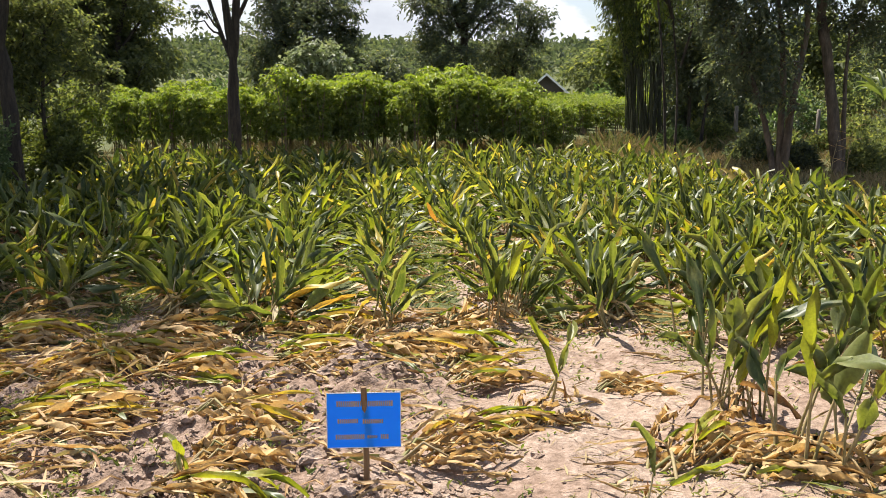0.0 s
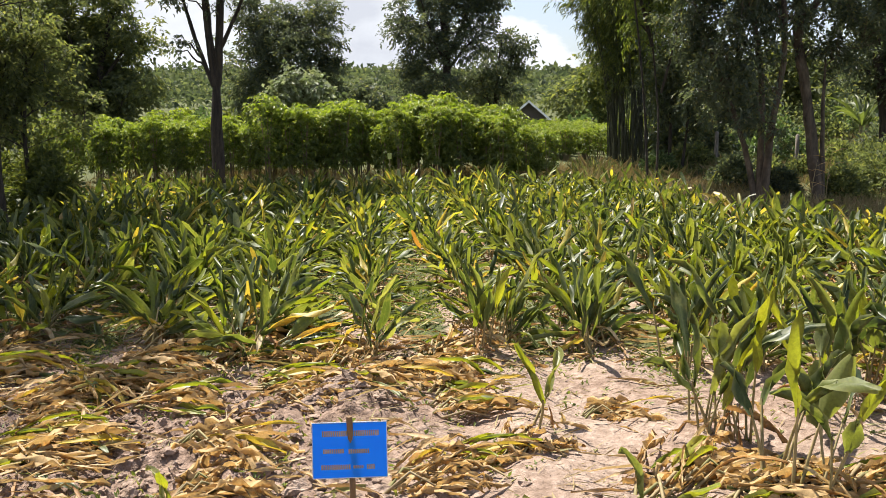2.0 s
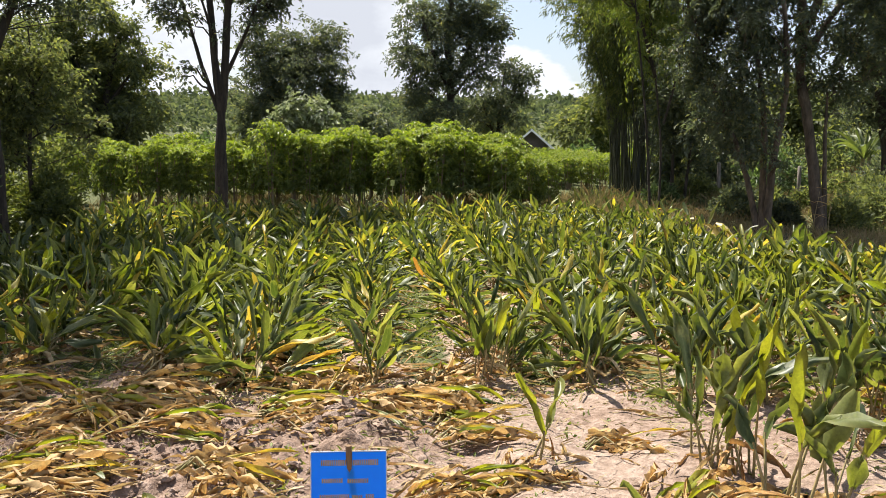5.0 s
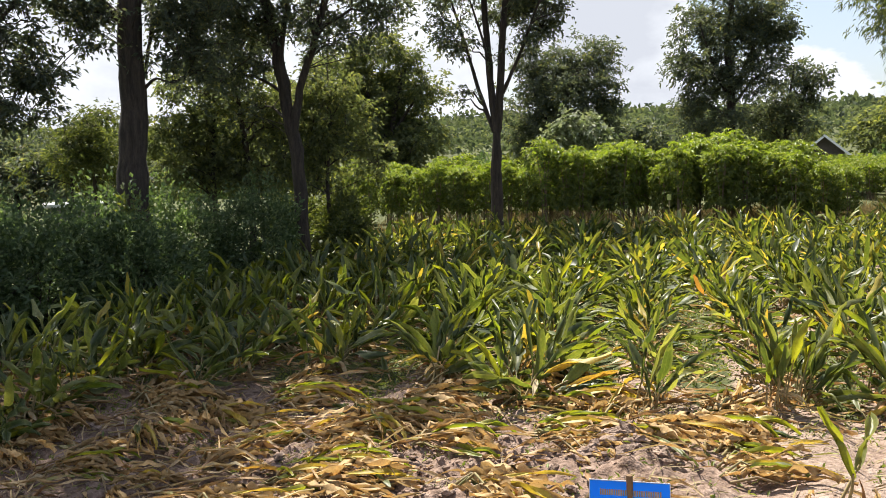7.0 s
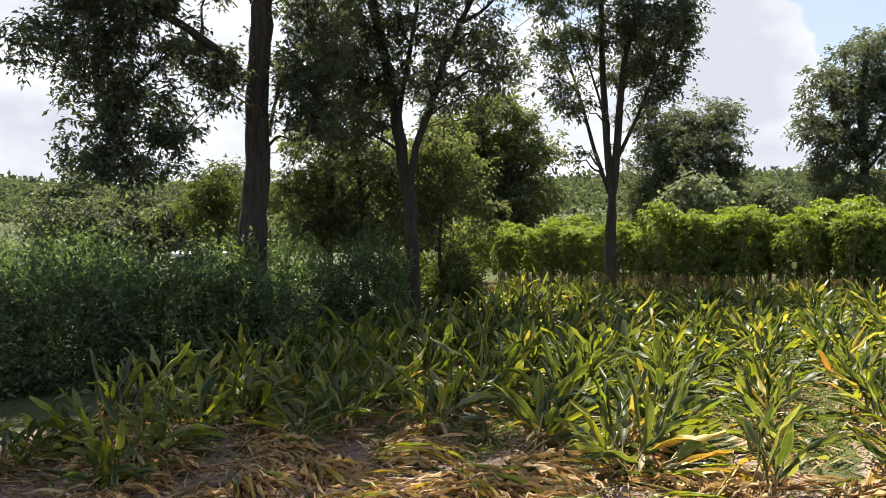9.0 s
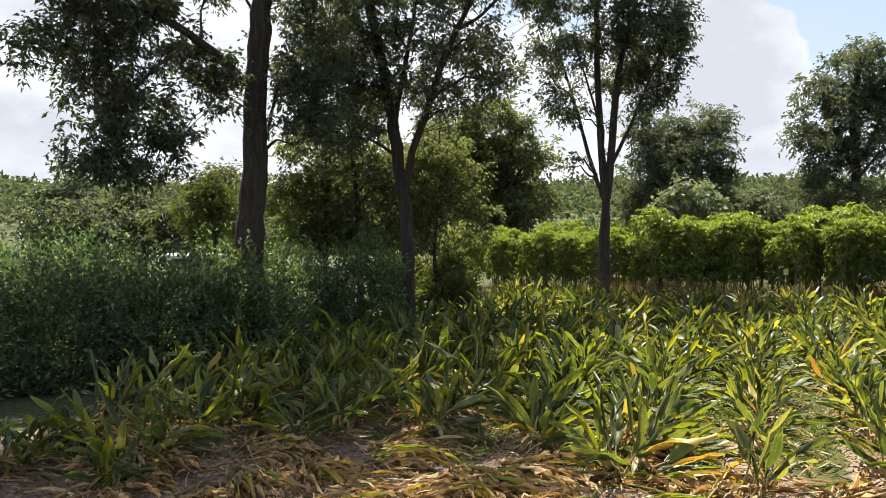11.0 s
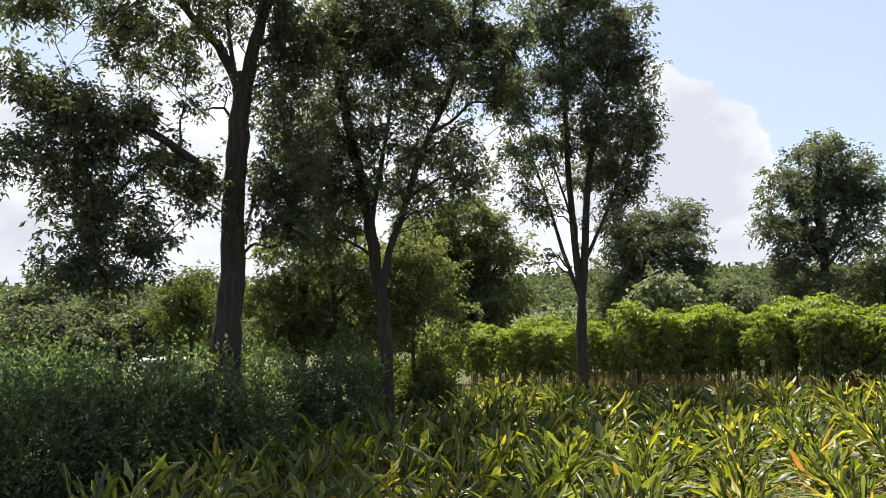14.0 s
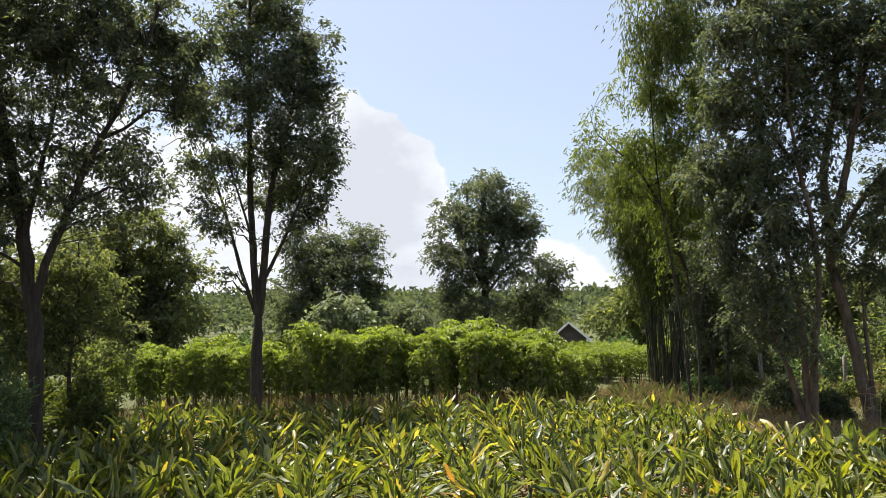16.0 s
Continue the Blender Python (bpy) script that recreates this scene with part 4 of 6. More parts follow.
tree("two_stemmed_tree", -6.20, 12.20, [
        ([(-6.20, 12.21, -0.10), (-6.22, 12.24, 1.76), (-6.36, 12.21, 2.50), (-6.45, 12.21, 3.24), (-6.58, 12.18, 3.91), (-6.75, 12.13, 4.86), (-6.92, 12.07, 5.64), (-7.01, 12.07, 6.53), (-7.06, 12.08, 7.52)], 0.110),
        ([(-6.26, 12.18, 2.08), (-6.10, 12.21, 2.85), (-5.86, 12.27, 3.49), (-5.66, 12.31, 4.13), (-5.42, 12.36, 4.67), (-5.13, 12.43, 5.21), (-4.84, 12.49, 6.03), (-4.59, 12.53, 6.85), (-4.47, 12.52, 7.40)], 0.070),
        ([(-6.39, 12.11, 3.23), (-6.34, 12.28, 3.90), (-6.27, 12.46, 4.68), (-6.23, 12.62, 5.39), (-6.20, 12.77, 6.22)], 0.050),
        ([(-5.45, 12.56, 4.76), (-5.11, 12.60, 4.92), (-4.77, 12.63, 5.21), (-4.39, 12.66, 5.15)], 0.035)], [
        ((-6.70, 11.54, 6.31), 0.67, 0.58, 1.0), ((-6.34, 12.21, 6.66), 0.60, 0.69, 1.0), ((-5.94, 12.23, 5.93), 0.50, 0.50, 0.8), ((-5.39, 12.39, 6.56), 0.68, 0.50, 1.0),
        ((-4.73, 13.02, 6.46), 0.56, 0.70, 1.0), ((-4.54, 13.27, 5.62), 0.47, 0.42, 0.7), ((-7.02, 12.24, 5.40), 0.62, 0.43, 0.6), ((-7.23, 11.84, 4.76), 0.70, 0.42, 0.7),
        ((-6.62, 12.27, 4.69), 0.51, 0.36, 0.5), ((-6.81, 11.84, 3.88), 0.60, 0.41, 0.5), ((-7.30, 11.42, 4.14), 0.50, 0.41, 0.6), ((-5.49, 12.57, 5.48), 0.41, 0.35, 0.4),
        ((-5.20, 12.77, 4.44), 0.60, 0.39, 0.3), ((-4.92, 13.06, 3.98), 0.42, 0.30, 0.4), ((-5.81, 12.33, 4.61), 0.46, 0.32, 0.3), ((-7.01, 11.80, 3.06), 0.46, 0.41, 0.3),
        ((-5.89, 12.20, 7.45), 1.36, 0.50, 1.0), ((-4.14, 12.88, 6.13), 0.32, 0.54, 0.6), ((-6.08, 12.27, 5.29), 1.75, 1.38, 0.2), ((-7.33, 12.16, 3.68), 0.86, 1.05, 0.5),
        ((-5.77, 12.42, 3.87), 1.10, 0.64, 0.2), ((-5.79, 12.71, 4.04), 1.31, 0.75, 0.2), ((-5.13, 12.70, 5.94), 0.83, 0.73, 0.3)],
     tree_dark, bark_dark, "dark two-stemmed tree with open hanging foliage beside shrubs", 32, size=0.075)

# the stout tree behind the shrubs

tree("stout_tree", -7.10, 9.40, [
        ([(-7.19, 9.34, -0.10), (-7.15, 9.37, 1.50), (-7.10, 9.41, 2.26), (-7.09, 9.42, 3.03), (-7.06, 9.44, 3.81), (-6.98, 9.49, 4.80), (-6.97, 9.50, 5.16)], 0.200),
        ([(-6.98, 9.49, 4.88), (-7.27, 9.40, 5.54), (-7.60, 9.26, 5.96), (-7.90, 9.14, 6.33), (-8.22, 8.99, 6.74)], 0.085),
        ([(-6.96, 9.51, 4.88), (-6.77, 9.52, 5.62), (-6.55, 9.56, 6.32), (-6.35, 9.57, 6.85)], 0.100),
        ([(-7.05, 9.45, 5.00), (-7.27, 9.59, 5.80), (-7.47, 9.76, 6.64)], 0.040),
        ([(-7.11, 9.40, 3.46), (-7.26, 8.90, 3.82), (-7.49, 8.31, 4.15), (-7.80, 7.59, 4.28), (-8.03, 6.89, 4.62)], 0.075),
        ([(-7.62, 8.99, 4.02), (-7.77, 8.41, 3.72), (-7.82, 7.90, 3.22), (-7.72, 7.53, 2.63)], 0.035),
        ([(-7.04, 9.45, 2.49), (-6.98, 9.58, 2.96), (-6.94, 9.69, 3.44), (-6.96, 9.76, 3.85)], 0.035),
        ([(-7.01, 9.47, 2.60), (-6.77, 9.46, 2.78), (-6.51, 9.46, 2.69)], 0.025)], [
        ((-8.11, 6.96, 4.58), 0.43, 0.30, 0.8), ((-7.86, 7.38, 4.31), 0.54, 0.36, 0.9), ((-7.57, 7.96, 4.23), 0.55, 0.31, 0.8), ((-8.12, 6.94, 3.72), 0.43, 0.30, 0.8),
        ((-7.91, 7.62, 3.78), 0.63, 0.37, 0.8), ((-7.84, 7.83, 3.21), 0.63, 0.37, 1.0), ((-7.92, 7.60, 2.64), 0.48, 0.35, 0.9), ((-7.61, 8.20, 2.66), 0.38, 0.38, 0.9),
        ((-7.31, 8.86, 3.48), 0.37, 0.39, 1.0), ((-7.46, 8.60, 3.86), 0.38, 0.27, 0.7), ((-7.75, 7.92, 2.31), 0.52, 0.22, 0.7), ((-8.03, 7.49, 2.40), 0.29, 0.18, 0.8),
        ((-8.61, 7.97, 5.85), 0.59, 0.28, 0.7), ((-8.09, 8.65, 5.64), 0.60, 0.40, 0.7), ((-7.76, 9.16, 5.38), 0.36, 0.31, 0.5), ((-7.36, 9.09, 4.64), 0.24, 0.17, 0.4),
        ((-7.10, 9.49, 6.07), 0.48, 0.32, 0.5), ((-6.45, 9.77, 5.73), 0.39, 0.59, 1.0), ((-6.63, 9.89, 4.97), 0.32, 0.44, 0.5), ((-6.21, 10.05, 5.37), 0.40, 0.48, 0.8),
        ((-6.61, 9.58, 3.56), 0.33, 0.39, 0.8), ((-6.42, 9.90, 3.07), 0.38, 0.40, 0.8), ((-6.68, 9.60, 3.02), 0.24, 0.31, 0.6), ((-7.36, 8.26, 6.30), 1.04, 0.37, 1.0),
        ((-6.34, 9.28, 6.57), 0.90, 0.38, 1.0), ((-8.99, 7.44, 5.92), 0.47, 0.27, 0.7), ((-7.82, 7.71, 3.75), 1.11, 0.81, 0.1), ((-7.56, 9.04, 5.68), 0.95, 0.71, 0.2),
        ((-6.54, 9.81, 4.14), 0.55, 0.95, 0.5)],
     tree_dark, bark_dark, "stout dark-trunked tree with hanging leafy boughs behind shrubs", 33, size=0.068)

# an added tree out of view: its high boughs over the shrubs shade the field

tree("overhanging_tree", -10.30, 6.40, [
        ([(-10.3, 6.4, 0.0), (-10.2, 6.4, 2.5), (-10.0, 6.4, 5.0), (-9.7, 6.4, 8.5)], 0.17),
        ([(-10.1, 6.4, 4.2), (-9.1, 6.6, 5.6), (-7.9, 6.7, 6.6), (-6.7, 6.6, 7.2)], 0.09),
        ([(-10.1, 6.4, 4.4), (-9.1, 5.6, 6.0), (-8.1, 4.8, 6.8), (-7.1, 4.2, 7.2)], 0.08)], [
        ((-9.6, 6.4, 8.3), 1.3, 0.9, 0.8), ((-8.0, 6.8, 7.0), 1.2, 0.7, 0.9), ((-6.7, 6.6, 7.4), 1.1, 0.6, 0.9), ((-8.0, 4.8, 7.1), 1.2, 0.7, 0.9), ((-6.9, 4.2, 7.5), 1.1, 0.6, 0.8), ((-7.4, 5.6, 7.9), 1.1, 0.6, 0.8), ((-6.1, 6.6, 7.8), 1.1, 0.6, 0.6), ((-5.6, 8.2, 8.3), 1.1, 0.6, 0.6), ((-6.4, 4.6, 7.9), 1.0, 0.5, 0.6), ((-5.7, 10.0, 8.4), 1.1, 0.6, 0.45), ((-4.8, 9.5, 8.3), 0.9, 0.5, 0.4), ((-6.6, 10.8, 8.6), 1.1, 0.6, 0.45), ((-6.3, 9.0, 8.5), 1.0, 0.6, 0.6), ((-7.2, 7.7, 8.0), 1.0, 0.6, 0.6)],
     tree_dark, bark_dark, "unseen added tree whose high leafy boughs shade the left of the field", 39, size=0.13)

# trees at the edge of the clearing

tree("pale_barked_tree", 5.75, 14.70, [
        ([(5.87, 14.71, -0.10), (5.88, 14.80, 0.97), (5.89, 14.89, 1.94), (5.78, 15.02, 2.94), (5.63, 15.17, 3.83), (5.53, 15.29, 4.99), (5.53, 15.39, 6.29), (5.53, 15.48, 7.62)], 0.068),
        ([(5.93, 14.69, -0.10), (5.95, 14.62, 1.12), (6.01, 14.53, 1.84), (6.07, 14.45, 2.65), (5.98, 14.42, 3.56), (5.80, 14.43, 4.48), (5.69, 14.41, 5.49), (5.69, 14.35, 6.77)], 0.068),
        ([(5.83, 14.73, -0.10), (5.66, 14.88, 0.88), (5.48, 15.04, 1.51), (5.24, 15.21, 2.26), (5.00, 15.38, 2.92), (4.73, 15.54, 3.79), (4.50, 15.70, 4.67)], 0.055),
        ([(5.90, 14.70, 4.53), (5.39, 14.63, 5.12), (4.60, 14.63, 5.19)], 0.035),
        ([(5.85, 14.72, 1.89), (5.67, 14.52, 2.27), (5.36, 14.37, 2.46)], 0.020)], [
        ((5.03, 14.39, 6.80), 0.76, 0.76, 1.0), ((6.16, 15.04, 7.01), 0.76, 0.82, 1.0), ((4.90, 14.78, 5.71), 0.68, 0.57, 1.0), ((5.88, 14.85, 5.86), 0.59, 0.59, 1.0),
        ((5.28, 14.91, 4.66), 0.79, 0.58, 1.0), ((4.64, 15.37, 4.61), 0.52, 0.59, 0.9), ((5.30, 15.40, 3.81), 0.82, 0.57, 0.9), ((4.74, 15.47, 3.26), 0.60, 0.49, 0.8),
        ((5.80, 14.75, 4.36), 0.45, 0.38, 0.3), ((5.18, 14.33, 2.84), 0.46, 0.39, 0.5), ((5.40, 14.25, 2.26), 0.36, 0.49, 0.5), ((5.11, 14.67, 1.90), 0.36, 0.47, 0.3),
        ((5.60, 14.28, 1.42), 0.29, 0.46, 0.3), ((5.61, 15.60, 8.45), 1.22, 0.67, 1.0), ((5.79, 14.21, 2.73), 0.31, 0.51, 0.3), ((5.85, 15.03, 3.29), 0.49, 0.43, 0.5),
        ((5.69, 14.78, 3.97), 1.38, 1.17, 0.2), ((5.09, 14.99, 2.30), 0.64, 0.64, 0.3)],
     tree_dark, bark_pale, "large tree with three pale mottled trunks and dense hanging foliage", 34, size=0.085, hang=0.15)

tree("leaning_tree", 6.75, 14.90, [
        ([(7.01, 14.84, -0.10), (6.84, 14.95, 1.03), (6.68, 15.05, 2.20), (6.55, 15.13, 2.79), (6.59, 15.14, 3.60), (6.54, 15.19, 4.22), (6.58, 15.20, 4.64), (6.79, 15.14, 5.66), (6.90, 15.11, 7.02)], 0.100),
        ([(7.04, 14.83, -0.10), (7.00, 14.88, 1.10), (6.99, 14.93, 1.91), (7.01, 14.96, 2.47)], 0.050),
        ([(6.54, 15.05, 3.49), (6.70, 14.92, 3.97), (6.81, 14.81, 4.53), (7.03, 14.63, 5.79), (7.15, 14.51, 6.43), (7.26, 14.39, 7.56)], 0.085),
        ([(6.63, 15.02, 3.18), (7.16, 14.89, 4.07), (7.55, 14.81, 4.48), (7.97, 14.70, 5.01)], 0.060)], [
        ((6.91, 14.70, 6.86), 0.71, 0.81, 1.0), ((7.54, 14.54, 6.99), 0.71, 0.88, 1.0), ((6.91, 15.28, 5.91), 0.56, 0.56, 0.7), ((7.51, 15.09, 5.52), 0.68, 0.62, 0.7),
        ((6.36, 14.80, 5.17), 0.48, 0.43, 0.4), ((7.64, 13.97, 5.71), 0.64, 0.85, 1.0), ((6.41, 15.07, 3.29), 0.49, 0.39, 0.2), ((7.25, 15.01, 3.72), 0.42, 0.40, 0.3),
        ((6.90, 15.13, 2.78), 0.47, 0.40, 0.3), ((7.31, 14.98, 2.56), 0.42, 0.50, 0.5), ((7.09, 15.36, 8.41), 1.36, 0.68, 1.0), ((7.48, 14.24, 4.04), 0.65, 0.65, 0.8),
        ((7.95, 14.82, 3.13), 0.56, 0.67, 0.6), ((7.15, 14.67, 3.13), 0.44, 0.33, 0.3), ((6.74, 14.97, 3.67), 1.21, 0.99, 0.1)],
     tree_dark, bark_pale, "leaning brown-trunked tree with a broad dark crown", 35, size=0.085)

tree("drooping_tree", 4.62, 17.40, [
        ([(4.77, 17.41, -0.05), (4.79, 17.46, 1.50), (4.64, 17.56, 2.90), (4.45, 17.67, 4.70), (4.32, 17.77, 6.56), (4.17, 17.87, 8.34)], 0.026),
        ([(4.61, 17.45, 2.89), (4.25, 17.43, 4.07), (3.71, 17.45, 5.03), (2.92, 17.50, 5.78)], 0.040),
        ([(4.80, 17.40, 1.96), (5.13, 17.38, 3.34), (5.25, 17.43, 5.00), (5.12, 17.54, 7.21), (5.10, 17.63, 8.73)], 0.026)], [
        ((4.27, 17.80, 6.81), 0.76, 0.64, 0.9), ((4.45, 17.76, 5.57), 0.92, 0.67, 1.0), ((4.60, 18.05, 4.52), 0.90, 0.65, 1.0), ((3.50, 17.33, 5.55), 0.53, 0.50, 0.8),
        ((2.88, 17.89, 6.19), 0.29, 0.24, 0.5), ((2.83, 18.00, 5.63), 0.29, 0.24, 0.5), ((4.81, 17.37, 7.77), 0.72, 0.84, 1.0), ((3.94, 17.49, 7.53), 0.48, 0.43, 0.7),
        ((5.11, 17.41, 6.56), 0.61, 0.73, 1.0), ((4.53, 17.69, 3.56), 0.61, 0.51, 0.6), ((4.35, 16.94, 9.08), 0.94, 0.59, 1.0), ((3.46, 17.43, 4.68), 0.45, 0.43, 0.6)],
     cassava_mat, bark_dark, "slender tree with sunlit drooping yellow-green leaves", 40, size=0.1, slim=0.34, droop=0.7, hang=0.35)

tree("willowy_tree", 4.35, 17.00, [
        ([(4.50, 17.01, -0.06), (4.37, 17.09, 1.96), (4.05, 17.22, 4.63), (3.98, 17.29, 6.67), (3.94, 17.35, 8.40)], 0.026)], [
        ((3.74, 16.97, 8.14), 0.37, 0.49, 0.7), ((4.12, 16.93, 7.81), 0.47, 0.58, 0.8), ((3.64, 17.18, 7.67), 0.21, 0.33, 0.4), ((4.54, 17.38, 8.40), 0.54, 0.60, 1.0)],
     bamboo_leaf, bark_dark, "thin tree with long narrow hanging leaves", 44, size=0.13, slim=0.2, droop=1.0, hang=0.9)

tree("shadowed_tree", 4.75, 20.30, [
        ([(5.79, 20.08, 0.01), (5.82, 20.17, 1.46), (5.79, 20.28, 2.54)], 0.050),
        ([(6.06, 20.00, 0.01), (6.20, 20.06, 1.46), (6.37, 20.11, 2.79)], 0.040)], [
        ((5.70, 20.00, 2.26), 0.58, 0.72, 0.8), ((5.53, 20.22, 3.08), 0.51, 0.51, 0.6), ((6.17, 19.97, 1.85), 0.45, 0.64, 0.6), ((6.41, 20.06, 2.98), 0.56, 0.56, 0.6),
        ((5.78, 20.18, 1.46), 0.42, 0.42, 0.5)],
     tree_dark, bark_dark, "low dark tree in the shade beside the bamboo", 48, size=0.1)

tree("shade_tree", 9.40, 18.00, [
        ([(9.76, 17.80, -0.04), (9.72, 17.83, 1.29), (9.54, 17.92, 2.47), (9.42, 17.98, 3.64), (9.31, 18.04, 4.79)], 0.130),
        ([(9.67, 17.85, 1.53), (9.90, 17.96, 2.71), (10.29, 17.96, 3.87)], 0.080)], [
        ((9.52, 18.40, 2.86), 0.63, 0.56, 0.6), ((10.03, 18.03, 3.06), 0.83, 0.83, 1.0), ((9.34, 17.51, 3.81), 0.80, 0.53, 0.6), ((9.26, 18.28, 2.19), 0.39, 0.34, 0.3),
        ((9.88, 18.06, 2.12), 0.55, 0.50, 0.5), ((10.27, 17.30, 2.33), 0.81, 0.81, 1.0), ((9.88, 17.76, 4.63), 1.23, 0.82, 1.0)],
     tree_dark, bark_dark, "dark leafy tree shading the clearing", 41, size=0.1)

# further trees

tree("dark_tree", 0.78, 31.00, [
        ([(0.67, 31.00, 0.22), (0.73, 31.00, 1.87), (0.78, 31.00, 3.49), (0.61, 31.00, 5.13), (0.83, 31.00, 6.98)], 0.170),
        ([(0.77, 31.00, 3.29), (0.22, 30.81, 4.31), (-0.22, 30.61, 5.74)], 0.080),
        ([(0.78, 31.00, 3.49), (1.33, 31.23, 4.71), (2.00, 31.45, 6.15)], 0.080),
        ([(0.77, 31.00, 2.68), (0.17, 31.21, 3.11), (-0.52, 31.40, 3.56)], 0.060),
        ([(0.78, 31.00, 3.08), (1.38, 30.78, 3.86), (2.07, 30.54, 4.41)], 0.060)], [
        ((0.91, 30.52, 6.85), 0.98, 0.70, 1.0), ((1.87, 30.83, 6.17), 0.79, 0.79, 0.9), ((-0.22, 31.47, 5.96), 0.80, 0.80, 0.9), ((1.06, 30.84, 5.50), 1.24, 0.87, 1.0),
        ((-0.58, 31.21, 4.58), 0.75, 0.75, 0.9), ((0.21, 31.02, 4.02), 1.04, 0.83, 0.9), ((2.12, 30.98, 5.06), 0.71, 0.58, 0.7), ((-0.54, 31.45, 3.15), 0.80, 0.63, 0.8),
        ((1.96, 30.68, 4.03), 0.70, 0.45, 0.5), ((0.35, 30.45, 2.67), 1.02, 0.53, 0.7), ((2.52, 30.81, 5.53), 0.37, 0.41, 0.7), ((1.22, 30.87, 4.58), 0.83, 0.62, 0.5),
        ((0.84, 31.00, 4.92), 1.66, 1.87, 0.1)],
     tree_dark, bark_dark, "dark rounded tree standing behind the cassava", 36, size=0.12)

tree("slim_tree", 2.40, 34.00, [
        ([(2.61, 33.99, 0.28), (2.75, 33.98, 2.28), (2.89, 33.96, 3.59), (3.03, 33.95, 4.69)], 0.080),
        ([(2.73, 33.98, 1.85), (3.30, 34.08, 3.14), (3.62, 34.20, 4.24)], 0.060),
        ([(2.66, 33.98, 1.63), (2.19, 33.87, 2.73), (2.01, 33.73, 3.61)], 0.050)], [
        ((3.03, 34.18, 4.37), 0.74, 0.60, 0.7), ((3.64, 34.02, 4.12), 0.51, 0.60, 0.7), ((2.61, 33.45, 3.35), 0.81, 0.63, 0.6), ((3.50, 34.10, 3.14), 0.64, 0.60, 0.5),
        ((1.99, 33.82, 2.95), 0.77, 0.55, 0.7), ((3.02, 33.89, 2.38), 0.91, 0.50, 0.6), ((1.58, 34.61, 2.55), 0.79, 0.51, 0.8)],
     tree_dark, bark_dark, "slim open tree behind the cassava", 37, size=0.14)

tree("spreading_tree", -3.60, 33.00, [
        ([(-5.46, 32.76, 0.26), (-5.49, 32.75, 1.61), (-5.35, 32.78, 3.33), (-4.93, 32.84, 4.84)], 0.160),
        ([(-5.45, 32.76, 2.47), (-4.50, 33.11, 3.53), (-3.73, 33.40, 5.03)], 0.080),
        ([(-5.44, 32.76, 2.25), (-6.11, 32.44, 3.35), (-6.44, 32.17, 4.44)], 0.070)], [
        ((-5.73, 33.13, 5.02), 1.01, 0.81, 1.0), ((-4.50, 32.82, 5.13), 0.89, 0.76, 1.0), ((-3.76, 33.31, 5.50), 0.58, 0.45, 0.8), ((-6.18, 32.95, 4.04), 1.08, 0.81, 1.0),
        ((-4.77, 32.21, 3.92), 1.31, 0.87, 1.0), ((-3.77, 33.48, 4.38), 0.68, 0.68, 0.8), ((-3.59, 33.30, 3.49), 0.72, 0.45, 0.8), ((-6.46, 33.04, 2.95), 1.17, 0.81, 1.0),
        ((-4.93, 32.24, 2.76), 1.31, 0.79, 1.0), ((-3.79, 32.94, 2.63), 0.67, 0.67, 0.9), ((-6.68, 32.42, 5.13), 0.56, 0.67, 0.7)],
     tree_dark, bark_dark, "dense dark tree with layered spreading boughs", 42, size=0.13)

tree("silvery_tree", -4.10, 28.00, [
        ([(-4.09, 28.02, 0.16), (-4.03, 28.03, 1.61), (-4.02, 28.03, 2.52)], 0.070)], [
        ((-4.19, 27.99, 2.62), 0.49, 0.38, 1.0), ((-3.68, 27.89, 2.47), 0.49, 0.38, 1.0), ((-4.05, 28.31, 2.07), 0.86, 0.42, 1.0), ((-3.53, 28.17, 2.05), 0.38, 0.38, 1.0),
        ((-4.51, 28.20, 2.17), 0.38, 0.34, 1.0)],
     tree_pale, bark_dark, "small tree with pale silvery leaves", 38, size=0.19, slim=0.6)

